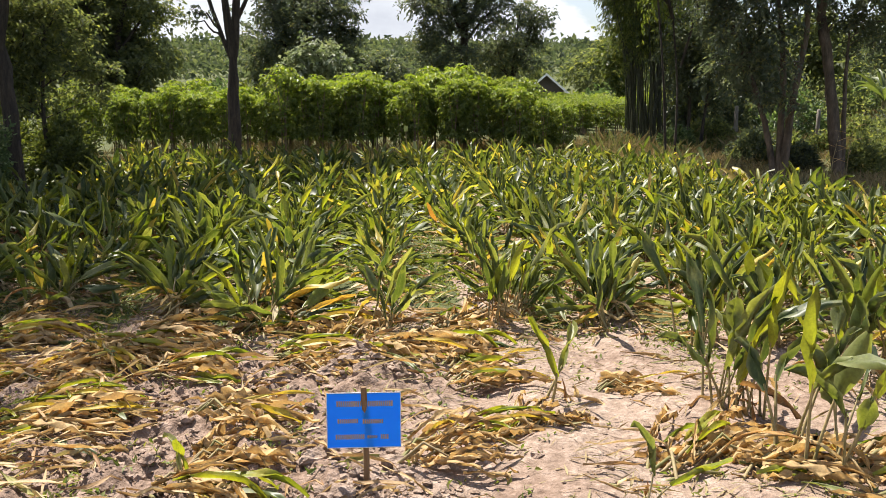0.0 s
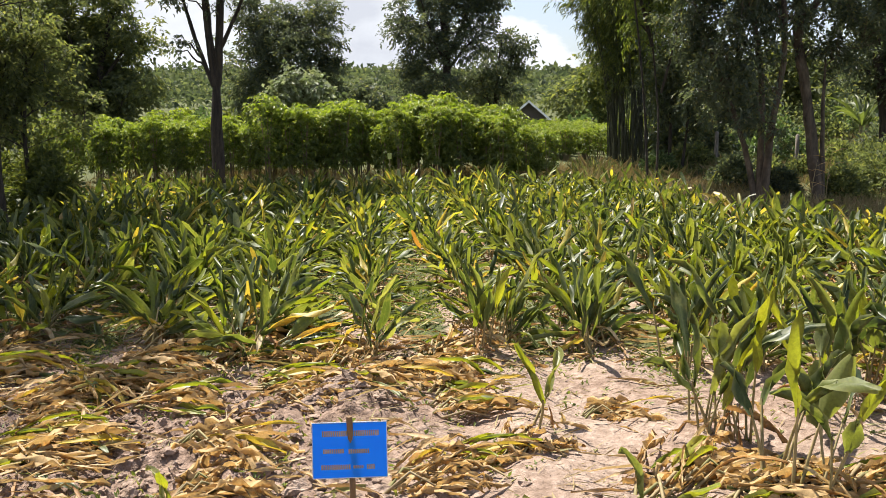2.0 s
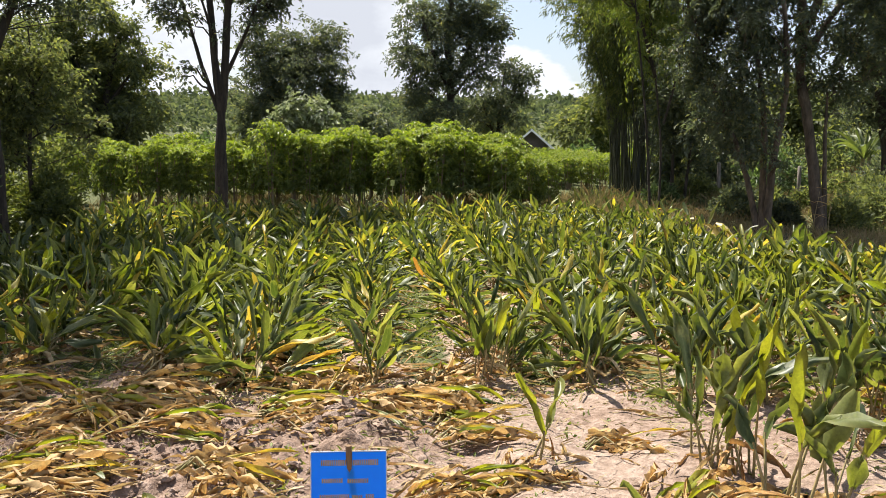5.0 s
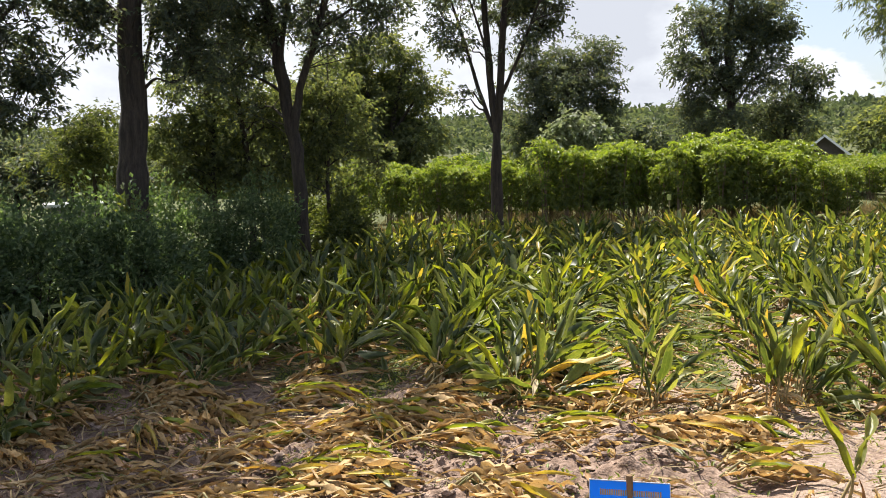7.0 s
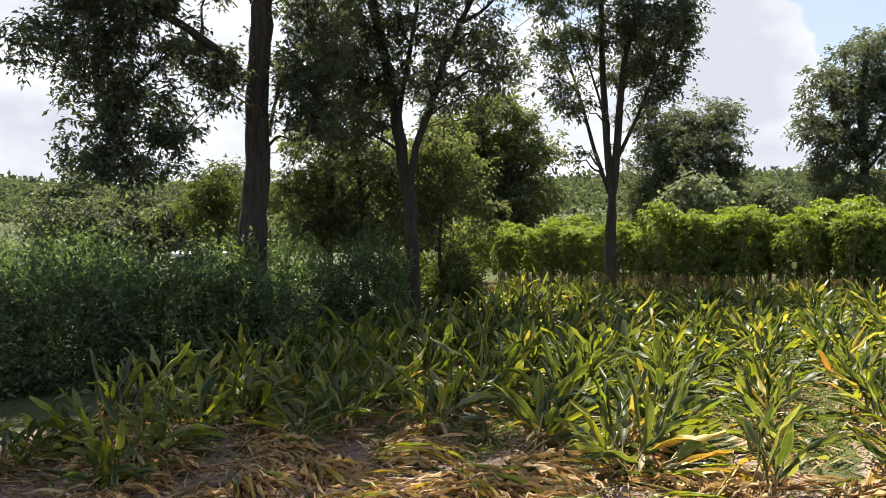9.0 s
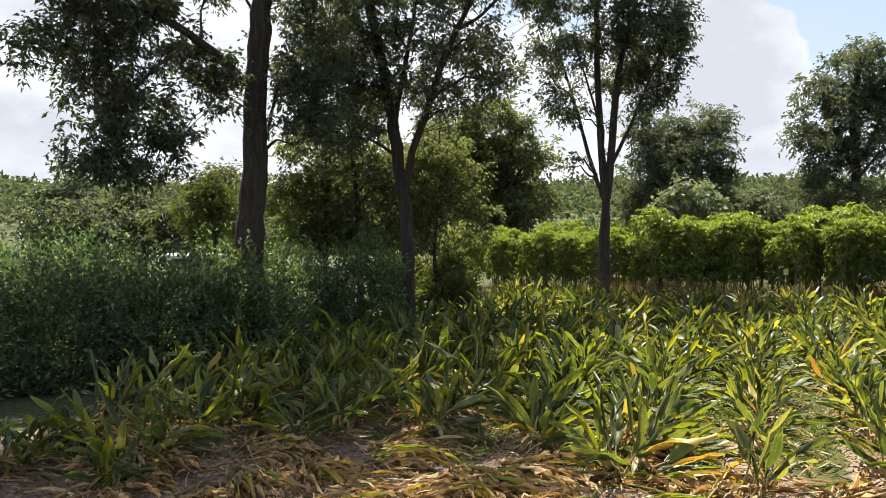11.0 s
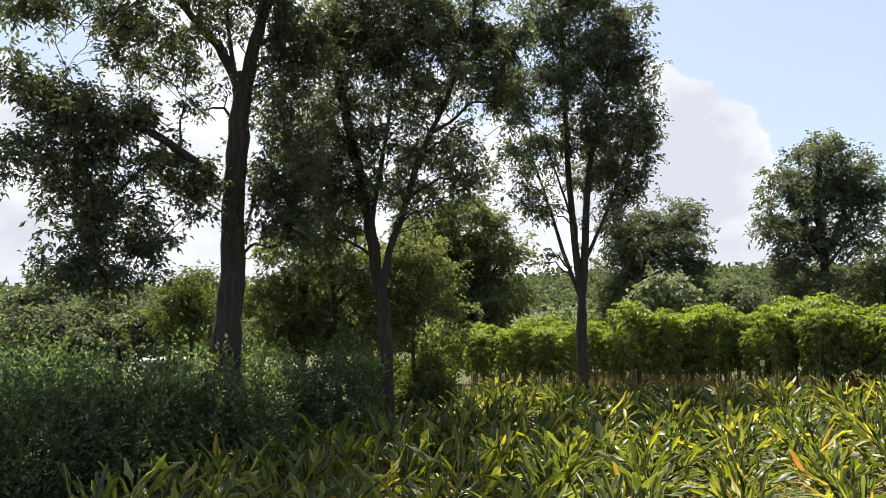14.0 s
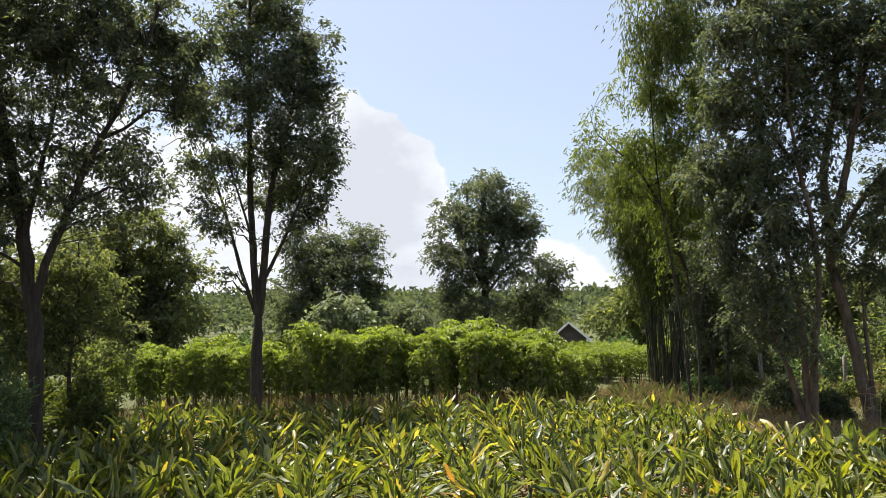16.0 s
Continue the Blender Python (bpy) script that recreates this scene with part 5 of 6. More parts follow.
tree("green_tree", -9.50, 27.20, [
        ([(-10.26, 26.93, 0.14), (-10.24, 26.94, 1.76), (-10.08, 27.00, 3.29), (-9.67, 27.15, 4.84)], 0.120),
        ([(-10.21, 26.96, 1.76), (-10.78, 26.95, 3.32), (-11.28, 26.96, 4.73)], 0.080),
        ([(-10.17, 26.97, 2.52), (-9.46, 27.01, 3.46), (-9.02, 26.95, 4.01)], 0.060)], [
        ((-11.19, 26.76, 4.90), 0.82, 0.70, 1.0), ((-9.59, 26.67, 5.08), 0.68, 0.57, 1.0), ((-9.09, 26.88, 4.20), 0.61, 0.69, 0.9), ((-10.60, 27.33, 4.12), 0.98, 0.71, 0.7),
        ((-11.55, 26.53, 3.73), 0.87, 0.70, 0.9), ((-9.10, 27.13, 3.26), 0.50, 0.50, 0.7), ((-10.21, 27.34, 2.92), 0.98, 0.70, 0.7), ((-11.04, 26.25, 2.54), 0.96, 0.69, 0.9),
        ((-9.54, 27.09, 1.74), 0.87, 0.62, 1.0), ((-10.45, 26.78, 1.57), 0.96, 0.58, 1.0), ((-12.03, 26.71, 4.95), 0.71, 0.71, 0.8), ((-8.65, 27.66, 3.75), 0.27, 0.58, 0.5),
        ((-10.56, 26.54, 5.42), 0.77, 0.50, 0.8), ((-12.25, 25.77, 4.11), 0.86, 0.86, 0.9), ((-12.69, 25.74, 2.59), 1.16, 0.77, 1.0), ((-9.03, 26.83, 2.29), 0.68, 0.57, 0.9),
        ((-13.65, 25.13, 3.56), 0.77, 0.96, 0.8), ((-15.42, 25.12, 3.45), 0.99, 0.89, 0.8)],
     tree_mid, bark_dark, "leafy green tree with a lit crown behind the shrubs", 43, size=0.14)

tree("tangled_tree", -7.60, 13.40, [
        ([(-7.73, 13.33, -0.10), (-7.75, 13.32, 1.79), (-7.84, 13.27, 2.71), (-7.96, 13.20, 3.85)], 0.070),
        ([(-8.25, 13.02, -0.10), (-8.33, 13.08, 1.80), (-8.29, 13.23, 2.73), (-8.38, 13.29, 3.47)], 0.060),
        ([(-6.52, 13.97, -0.10), (-6.59, 14.05, 1.34), (-6.52, 14.19, 2.38), (-6.59, 14.27, 3.34)], 0.040)], [
        ((-8.13, 13.16, 2.82), 0.52, 0.47, 0.6), ((-7.59, 13.44, 2.50), 0.47, 0.52, 0.6), ((-8.51, 13.09, 2.32), 0.52, 0.52, 0.9), ((-8.08, 13.46, 1.90), 0.63, 0.47, 0.9),
        ((-7.37, 13.55, 1.78), 0.47, 0.41, 0.8), ((-6.52, 14.18, 2.27), 0.47, 0.38, 0.6), ((-6.76, 14.07, 1.76), 0.44, 0.38, 0.8), ((-8.61, 12.87, 1.71), 0.52, 0.42, 1.0),
        ((-7.41, 13.46, 3.11), 0.33, 0.33, 0.3), ((-8.86, 12.71, 2.43), 0.33, 0.42, 0.7), ((-7.61, 13.54, 1.37), 0.63, 0.33, 1.0), ((-8.45, 13.27, 1.39), 0.63, 0.34, 1.0),
        ((-8.27, 13.21, 3.35), 0.52, 0.47, 0.5), ((-7.71, 13.37, 3.59), 0.47, 0.47, 0.4), ((-8.83, 12.94, 3.05), 0.38, 0.47, 0.5), ((-7.21, 13.60, 2.59), 0.46, 0.57, 0.6),
        ((-6.70, 14.12, 3.02), 0.47, 0.52, 0.6), ((-6.35, 14.60, 2.71), 0.43, 0.64, 0.5), ((-7.02, 14.01, 2.29), 0.47, 0.47, 0.7), ((-6.17, 14.67, 1.74), 0.48, 0.43, 0.6)],
     tree_mid, bark_dark, "tangled thicket of small shaded trees", 45, size=0.085)

tree("thicket_tree", -11.30, 13.90, [
        ([(-11.42, 13.81, -0.10), (-11.43, 13.80, 1.53), (-11.37, 13.85, 2.33)], 0.060),
        ([(-11.75, 13.53, -0.10), (-11.85, 13.64, 1.54), (-11.86, 13.83, 2.23)], 0.050)], [
        ((-11.53, 14.12, 2.63), 0.51, 0.34, 0.9), ((-11.41, 13.46, 2.32), 0.43, 0.38, 0.9), ((-11.09, 13.85, 2.09), 0.50, 0.38, 1.0), ((-11.81, 13.60, 1.82), 0.51, 0.44, 1.0),
        ((-11.58, 14.18, 1.64), 0.61, 0.39, 1.0), ((-11.75, 13.28, 2.10), 0.30, 0.30, 0.7), ((-10.57, 14.55, 2.08), 0.36, 0.48, 0.8), ((-10.35, 14.84, 1.60), 0.42, 0.36, 0.9)],
     shrub_lime, bark_dark, "pale green thicket tree in sunlight", 46, size=0.1, slim=0.35)

tree("hedgerow_tree", -15.80, 15.50, [
        ([(-15.38, 15.92, -0.09), (-15.39, 15.91, 1.53), (-15.35, 15.95, 2.22)], 0.090)], [
        ((-15.71, 16.05, 2.16), 0.90, 0.42, 1.0), ((-16.28, 15.35, 2.04), 0.63, 0.33, 1.0), ((-14.99, 16.24, 1.93), 0.67, 0.42, 1.0), ((-15.23, 15.20, 1.68), 1.01, 0.38, 1.0),
        ((-15.01, 16.86, 1.65), 0.64, 0.39, 1.0), ((-16.15, 14.90, 1.70), 0.59, 0.29, 1.0), ((-16.31, 14.71, 1.91), 0.37, 0.22, 0.7), ((-17.03, 14.87, 1.58), 0.91, 0.33, 1.0),
        ((-16.95, 14.25, 1.83), 0.54, 0.27, 0.8), ((-13.94, 16.64, 1.35), 0.87, 0.41, 1.0), ((-13.67, 17.84, 1.31), 0.90, 0.42, 1.0), ((-15.32, 16.60, 1.37), 1.06, 0.33, 1.0),
        ((-15.90, 15.52, 1.41), 1.04, 0.33, 1.0)],
     tree_dark, bark_dark, "rounded hedgerow tree beyond the shrubs", 47, size=0.13)

for k, (x, y, h, wide, mat) in enumerate([
        (-10.6, 27.5, 4.6, 1.8, tree_mid), (-12.6, 25, 3.6, 2.0, tree_dark), (8.5, 42, 4.2, 1.7, tree_mid), (6.6, 31, 3.6, 0.7, bamboo_leaf), (6.9, 24.2, 3.2, 1.0, tree_dark), (9.0, 25.5, 3.0, 1.1, tree_dark),
        (12.5, 30, 3.9, 2.2, tree_mid), (-25, 30, 3.4, 2.2, tree_mid), (-22, 21, 2.4, 1.8, tree_mid), (-30, 27, 3.8, 2.2, tree_dark),
        (-13, 62, 3.8, 2.8, tree_dark), (-7.4, 66, 3.6, 2.8, tree_dark), (-4.5, 60, 3.4, 2.6, tree_dark), (-1.0, 64, 3.7, 2.8, tree_dark), (2.2, 61, 3.4, 2.4, tree_dark), (5.6, 70, 3.6, 2.8, tree_mid), (11.5, 64, 3.8, 2.8, tree_mid)]):
    q = random.Random(k)
    z = float(height(x, y))
    spread = [((x + q.uniform(-0.6, 0.6) * wide, y + q.uniform(-0.4, 0.4) * wide, z + h * q.uniform(0.3, 0.85)), wide * q.uniform(0.35, 0.6), h * q.uniform(0.12, 0.22), 0.9) for j in range(6)]
    tree("broadleaf_tree", x, y, [([(x, y, z - 0.1), (x + 0.1, y, z + h * 0.4), (x, y, z + h * 0.8)], 0.05 + h * 0.014)], spread + [((x, y, z + h * 0.86), wide * 0.4, h * 0.14, 1.0), ((x, y, z + h * 0.25), wide * 0.6, h * 0.2, 0.9)],
         mat, bark_dark, "leafy green tree standing among dense growth", 60 + k, size=0.06 + 0.0044 * math.hypot(x, y), sticks=False)


# ---- shrubs ----
def shrub(x, y, wide, tall, mat, label, seed, count=5200, size=0.085, deep=None):
    rng = np.random.default_rng(seed)
    root = thing("shrub", pose(x, y, float(height(x, y)) - 0.03), label, "shrub", "shrubs along the field")
    g, tips = Geo(), []
    for k in range(5):
        phi = k * 2.4 + rng.normal(0, 0.3)
        grow(g, tips, (rng.normal(0, 0.1), rng.normal(0, 0.1), 0), lean_dir(phi, rng.uniform(0.5, 1.4)), min(tall, wide) * 0.6, 0.014, 1, rng, 0.7, 0.05, 3, 0.2, 0.6, 4)
    part("stem", g.mesh("stem", bark_dark), root)
    n = count
    d = rng.normal(0, 1, (n, 3))
    d /= np.linalg.norm(d, axis=1)[:, None]
    d[:, 2] = np.abs(d[:, 2]) * 1.1 - 0.12
    lump = 0.80 + 0.46 * bumps(np.arctan2(d[:, 1], d[:, 0]) * 2.2 + seed, d[:, 2] * 3.0, 1.4, seed, 3)
    rad = lump * rng.uniform(0.55, 1.0, n) ** 0.5
    p = d * rad[:, None] * np.array([wide, deep or wide, tall])
    p[:, 2] = np.maximum(p[:, 2], 0.03)
    crown = Geo()
    crown.leaves(p, d + rng.normal(0, 0.6, (n, 3)) + np.array([0, 0, 0.2]), size * rng.uniform(0.6, 1.5, n), size * 0.6 * rng.uniform(0.6, 1.4, n), rng)
    part("crown", crown.mesh("crown", mat, smooth=False), root)
    return root


DENSE = "dense dark green shrub along the field's edge"
for k, (x, y, w, h) in enumerate([(-8.6, 4.4, 1.3, 1.75), (-7.9, 5.4, 1.25, 1.85), (-7.3, 6.4, 1.2, 1.8), (-6.8, 7.3, 1.1, 1.75), (-6.3, 8.1, 1.0, 1.65), (-9.2, 6.4, 1.6, 1.95), (-8.2, 7.6, 1.4, 1.8),
                                  (-6.9, 9.9, 1.1, 1.7), (-6.2, 10.8, 1.0, 1.7), (-7.6, 9.4, 1.1, 1.6), (-9.8, 8.6, 1.7, 1.75), (-11.2, 6.6, 1.8, 1.9), (-11.5, 9.6, 1.9, 1.8), (-9.2, 11.6, 1.6, 1.75), (-13.6, 11.0, 2.2, 1.8), (-10.0, 4.4, 1.5, 1.9),
                                  (-17.0, 9.0, 2.2, 1.8), (-18.0, 12.5, 2.3, 1.9), (-16.2, 14.5, 1.9, 1.8), (-21.0, 15.5, 2.4, 2.0)]):
    shrub(x, y, w, h * 0.93, shrub_mat, DENSE, 300 + k, 9500 if k < 10 else 2000, 0.062 if k < 10 else 0.10)
for k, (x, y, w, h) in enumerate([(-6.4, 14.2, 0.7, 1.35), (-5.9, 13.4, 0.5, 0.9), (-7.0, 15.6, 0.6, 1.3), (-6.7, 8.7, 0.45, 1.4), (-8.0, 15.5, 0.9, 1.4)]):
    shrub(x, y, w, h, shrub_lime, "sunlit yellow-green shrub beside the cassava", 330 + k, 4800)
for k, (x, y, w, h, m) in enumerate([(6.6, 21.0, 0.7, 0.8, tree_mid), (7.6, 20.0, 0.6, 0.5, tree_mid), (8.5, 19.0, 0.6, 0.6, tree_mid), (7.6, 15.2, 0.6, 0.8, tree_mid), (8.6, 15.6, 0.9, 1.2, tree_mid), (6.6, 15.5, 0.4, 0.6, tree_dark),
                                     (9.6, 18.0, 0.8, 1.0, tree_mid), (5.4, 19.6, 0.5, 0.7, shrub_mat), (6.3, 17.2, 0.6, 0.8, tree_dark), (9.2, 16.6, 0.8, 1.1, tree_mid)]):
    shrub(x, y, w, h, m, "shady undergrowth bush beneath the trees", 350 + k, 3000)
q = np.random.default_rng(380)
for k in range(26):
    x, y = -24 + 48 * (k + q.random()) / 26, q.uniform(30, 44)
    w = q.uniform(1.6, 2.6)
    if 2.0 < x / y * 40 < 7.5:
        continue
    shrub(x, y, w, q.uniform(1.2, 1.8), (shrub_lime, shrub_mat, tree_mid)[k % 3], "rounded bush in rough ground beyond the fields", 381 + k, 1400, size=0.28)


def rough_growth():
    """Tall tangled grass and dead stalks on the rough ground behind the clearing."""
    r = np.random.default_rng(390)
    for name, mat, n, low, high, label in (("rough_grass", tree_mid, 60000, 0.15, 0.75, "tall tangled green grass on rough ground"), ("dead_stalks", straw_mat, 34000, 0.2, 0.95, "dry brown stalks standing in rough grass")):
        x, y = r.uniform(3.6, 18, n), 16.5 + 22 * r.random(n) ** 1.3
        x = x * y / 20
        clump = bumps(x, y, 0.55, 61 if low < 0.2 else 64, 3)
        keep = (r.random(n) < np.clip(0.4 + 1.5 * clump, 0.04, 1)) & ((x - 0.33 * y > -1.4) | (y < 21)) & ((y > 18.5) | (x > 6.5))
        x, y = x[keep], y[keep]
        phi, el = r.uniform(0, 6.28, len(x)), r.uniform(0.6, 1.5, len(x))
        d = np.stack([np.cos(phi) * np.cos(el), np.sin(phi) * np.cos(el), np.sin(el)], -1)
        tall = r.uniform(low, high, len(x)) * (0.7 + 0.6 * np.clip(bumps(x, y, 0.3, 66, 2), -0.6, 1)) * np.where(y > 26, 1.5, 1.0)
        g = Geo()
        g.leaves(np.stack([x, y, height(x, y)], -1), d, tall, r.uniform(0.012, 0.03, len(x)) * y / 20, r, droop=0.25)
        tagged(new(name, g.mesh(name, mat, smooth=False)), label, "grass", kind="stuff")


rough_growth()
for k, (x, y, w, h, m) in enumerate([(7.9, 23.2, 0.9, 1.3, tree_dark), (9.2, 22.4, 1.1, 1.5, shrub_mat), (10.6, 21.2, 0.9, 0.9, tree_mid), (11.8, 20.2, 1.2, 1.6, shrub_lime), (10.4, 25.8, 1.5, 1.9, tree_mid), (8.6, 27.0, 1.4, 1.7, shrub_lime), (12.6, 22.6, 1.3, 1.7, tree_dark),
                                     (14.0, 27.5, 1.8, 2.2, tree_mid), (11.5, 29.5, 1.9, 2.3, tree_mid), (10.9, 17.4, 0.9, 1.1, tree_mid), (16.0, 25.0, 1.9, 2.4, tree_dark), (7.4, 18.2, 0.5, 0.5, tree_mid)]):
    shrub(x, y, w, h, m, "tangled bush in the rough growth behind the trees", 430 + k, 2000, size=0.13)


# ---- cassava ----
def cassava_template(seed, tall, wide, leaves):
    rng = np.random.default_rng(seed)
    root = thing("cassava_plant", pose(0, 0, 0), "tall cassava plant with bright green palmate leaves on bare stems", "cassava", "cassava plants")
    tops = []
    for k in range(3):
        phi = k * 2.1 + rng.normal(0, 0.3)
        g = Geo()
        a = np.array([0.04 * math.cos(phi), 0.04 * math.sin(phi), -0.03])
        c = np.array([wide * 0.42 * math.cos(phi), wide * 0.42 * math.sin(phi), tall * rng.uniform(0.82, 0.95)])
        b = a * 0.5 + c * 0.5 + np.array([-0.05 * math.cos(phi), -0.05 * math.sin(phi), 0.0])
        g.tube([a, (a + b) / 2, b, (b + c) / 2, c], [0.017, 0.015, 0.013, 0.011, 0.008], 6)
        part("stem", g.mesh("stem", cassava_stem), root)
        tops.append((b, c))
    # older leaves down the stems, coloured darker as in shade; young ones paler as if sunlit, in a dome at each top
    for name, mat, amount, low, high, wide_up in (("leaves", cassava_mat, leaves, -0.35, 0.95, 0.0), ("young_leaves", cassava_young_lit, leaves // 2, 0.90, 1.08, 0.04)):
        P, D = [], []
        for k in range(amount):
            b, c = tops[rng.integers(3)]
            q = b + (c - b) * rng.uniform(low, high)
            phi = rng.uniform(0, 2 * np.pi)
            reach = rng.uniform(0.16, 0.32) if low < 0 else rng.uniform(0.02, 0.29)
            q = q + np.array([math.cos(phi) * reach, math.sin(phi) * reach, rng.uniform(-0.05, 0.12) - 0.9 * reach ** 2 + wide_up])
            # five lobes fan out in the leaf's own tilted plane
            face = np.array([math.cos(phi) * 0.7, math.sin(phi) * 0.7, 0.75 if low < 0 else 1.5]) + rng.normal(0, 0.22, 3)
            face /= np.linalg.norm(face)
            along = np.array([math.cos(phi), math.sin(phi), 0]) - face * (face[0] * math.cos(phi) + face[1] * math.sin(phi))
            along /= np.linalg.norm(along)
            across = np.cross(face, along)
            for j in range(5):
                th = (j - 2) * 0.95
                P.append(q)
                D.append(along * math.cos(th) + across * math.sin(th) + np.array([0, 0, -0.12]))
        g = Geo()
        n = len(P)
        g.leaves(np.array(P), np.array(D), rng.uniform(0.08, 0.125, n), rng.uniform(0.042, 0.056, n), rng, droop=0.18)
        part(name, g.mesh(name, mat, smooth=False), root, "" if low < 0 else "young top leaves, coloured paler as if sunlit")
    return root


cas = [cassava_template(400 + k, 1.72 + 0.07 * (k % 3), 0.34, 165) for k in range(6)]
low_cas = [cassava_template(410 + k, 1.2, 0.5, 70) for k in range(3)]
rng = np.random.default_rng(77)
for row, (y0, count) in enumerate(((18.0, 28), (18.8, 28), (19.7, 28))):
    for k in range(count):
        x = -8.0 + k * 0.42 + rng.normal(0, 0.1)
        if x > 2.75 or rng.random() < 0.06:
            continue
        size = 0.88 + 0.07 * float(bumps(np.array(x), np.array(row * 0.3), 0.8, 91, 2)) + rng.normal(0, 0.045) + (0.05 if -0.4 < x < 1.6 else 0) + row * 0.02
        size *= 0.88 if x < -3.6 else (0.76 if x > 1.9 else 1.0)
        y = y0 - 0.12 * (x + 2) + rng.normal(0, 0.16)
        m = pose(x, y, float(height(x, y)) - 0.02, 0, 0, rng.uniform(0, 360)) @ Matrix.Scale(size, 4)
        ob = copy_thing(cas[rng.integers(6)], m)
        ob.matrix_basis = m
for k in range(140):
    x, y = rng.uniform(2.2, 7.2), rng.uniform(24, 33)
    m = pose(x, y, float(height(x, y)) - 0.02, 0, 0, rng.uniform(0, 360)) @ Matrix.Scale(rng.uniform(0.72, 0.88), 4)
    ob = copy_thing(low_cas[rng.integers(3)], m)
    ob.matrix_basis = m
    ob["label"] = "low cassava plant with sunlit yellow-green leaves"
for t in (*cas, *low_cas):
    remove_thing(t)


# ---- bamboo ----
def bamboo(x, y, seed, count, tall, label):
    rng = np.random.default_rng(seed)
    root = thing("bamboo_clump", pose(x, y, float(height(x, y)) - 0.05), label, "bamboo")
    P, D = [], []
    for k in range(count):
        phi = rng.uniform(0, 2 * np.pi)
        rad = 0.55 * math.sqrt(rng.random())
        a = np.array([rad * math.cos(phi), rad * math.sin(phi), 0])
        h = tall * rng.uniform(0.7, 1.05)
        lean = rng.uniform(0.05, 0.36) * h
        az = phi + rng.normal(0, 0.5)
        if rng.random() < 0.3:
            az = math.pi + rng.normal(0, 0.4)
        f = np.linspace(0, 1, 11)
        bow = rng.uniform(1.3, 2.4)
        line = np.stack([a[0] + math.cos(az) * lean * f ** bow, a[1] + math.sin(az) * lean * f ** bow, h * (f - 0.18 * f ** 4)], -1)
        g = Geo()
        g.tube(line, rng.uniform(0.011, 0.020) * (1 - 0.8 * f), 5)
        part("culm", g.mesh("culm", culm_mat), root)
        # side twigs, each with a tuft of leaves
        for j in range(24):
            t = 0.36 + 0.64 * rng.random() ** 0.8
            at = np.array([np.interp(t, f, line[:, c]) for c in range(3)])
            out = rng.normal(0, 1, 3) * np.array([1, 1, 0.3])
            out /= np.linalg.norm(out)
            n = 18
            s = rng.random(n)[:, None] * rng.uniform(0.3, 0.75)
            P.append(at + out * s - np.array([0, 0, 0.55]) * s ** 2 + rng.normal(0, 0.05, (n, 3)))
            D.append(out * 0.6 + rng.normal(0, 0.5, (n, 3)) + np.array([0, 0, -0.5]))
    P, D = np.concatenate(P), np.concatenate(D)
    g = Geo()
    n = len(P)
    g.leaves(P, D, rng.uniform(0.09, 0.17, n), rng.uniform(0.018, 0.03, n), rng, droop=0.3)
    part("foliage", g.mesh("foliage", bamboo_leaf, smooth=False), root)


bamboo(5.35, 22.5, 500, 88, 7.6, "tall bamboo clump with dark culms and drooping feathery leaves")


# ---- far things ----
def house():
    root = thing("farmhouse", pose(7.0, 58, float(height(7.0, 58)) + 0.1, 0, 0, -7), "small distant farmhouse with a dark gabled roof and pale eaves", "house")
    wall = rough_material("house_wall", (0.07, 0.06, 0.055), (0.12, 0.10, 0.09), 3, 0.9, 0.2)
    roof = rough_material("house_roof", (0.06, 0.06, 0.065), (0.10, 0.10, 0.11), 3, 0.8, 0.2)
    trim = rough_material("white_trim", (0.8, 0.81, 0.82), (0.86, 0.87, 0.88), 3, 0.6, 0.0)
    g = Geo()
    w, d, h, top = 1.1, 3.0, 0.9, 1.95
    prof = [(-w, 0), (w, 0), (w, h), (0, top - 0.12), (-w, h)]
    v = [(x, -d, z) for x, z in prof] + [(x, d, z) for x, z in prof]
    g.add(v, [[0, 1, 2], [0, 2, 3], [0, 3, 4], [7, 6, 5], [8, 7, 5], [9, 8, 5]])
    g.add(v, [[0, 5, 6, 1], [1, 6, 7, 2], [4, 9, 5, 0]])
    part("wall", g.mesh("wall", wall, smooth=False), root)

    def slab(pts, thick, name, mat):
        g = Geo()
        p = np.array(pts, float)
        q = p - np.array([0, 0, thick])
        g.add(np.concatenate([p, q]), [[0, 1, 2, 3], [7, 6, 5, 4], [0, 4, 5, 1], [1, 5, 6, 2], [2, 6, 7, 3], [3, 7, 4, 0]])
        part(name, g.mesh(name, mat, smooth=False), root)
    for s in (-1, 1):
        slab([(0, -d - 0.4, top), (0, d + 0.4, top), (s * (w + 0.45), d + 0.4, h - 0.28), (s * (w + 0.45), -d - 0.4, h - 0.28)], 0.05, "roof", roof)
        slab([(0, -d - 0.44, top + 0.03), (0, -d - 0.40, top + 0.03), (s * (w + 0.47), -d - 0.40, h - 0.26), (s * (w + 0.47), -d - 0.44, h - 0.26)], 0.17, "bargeboard", trim)


house()


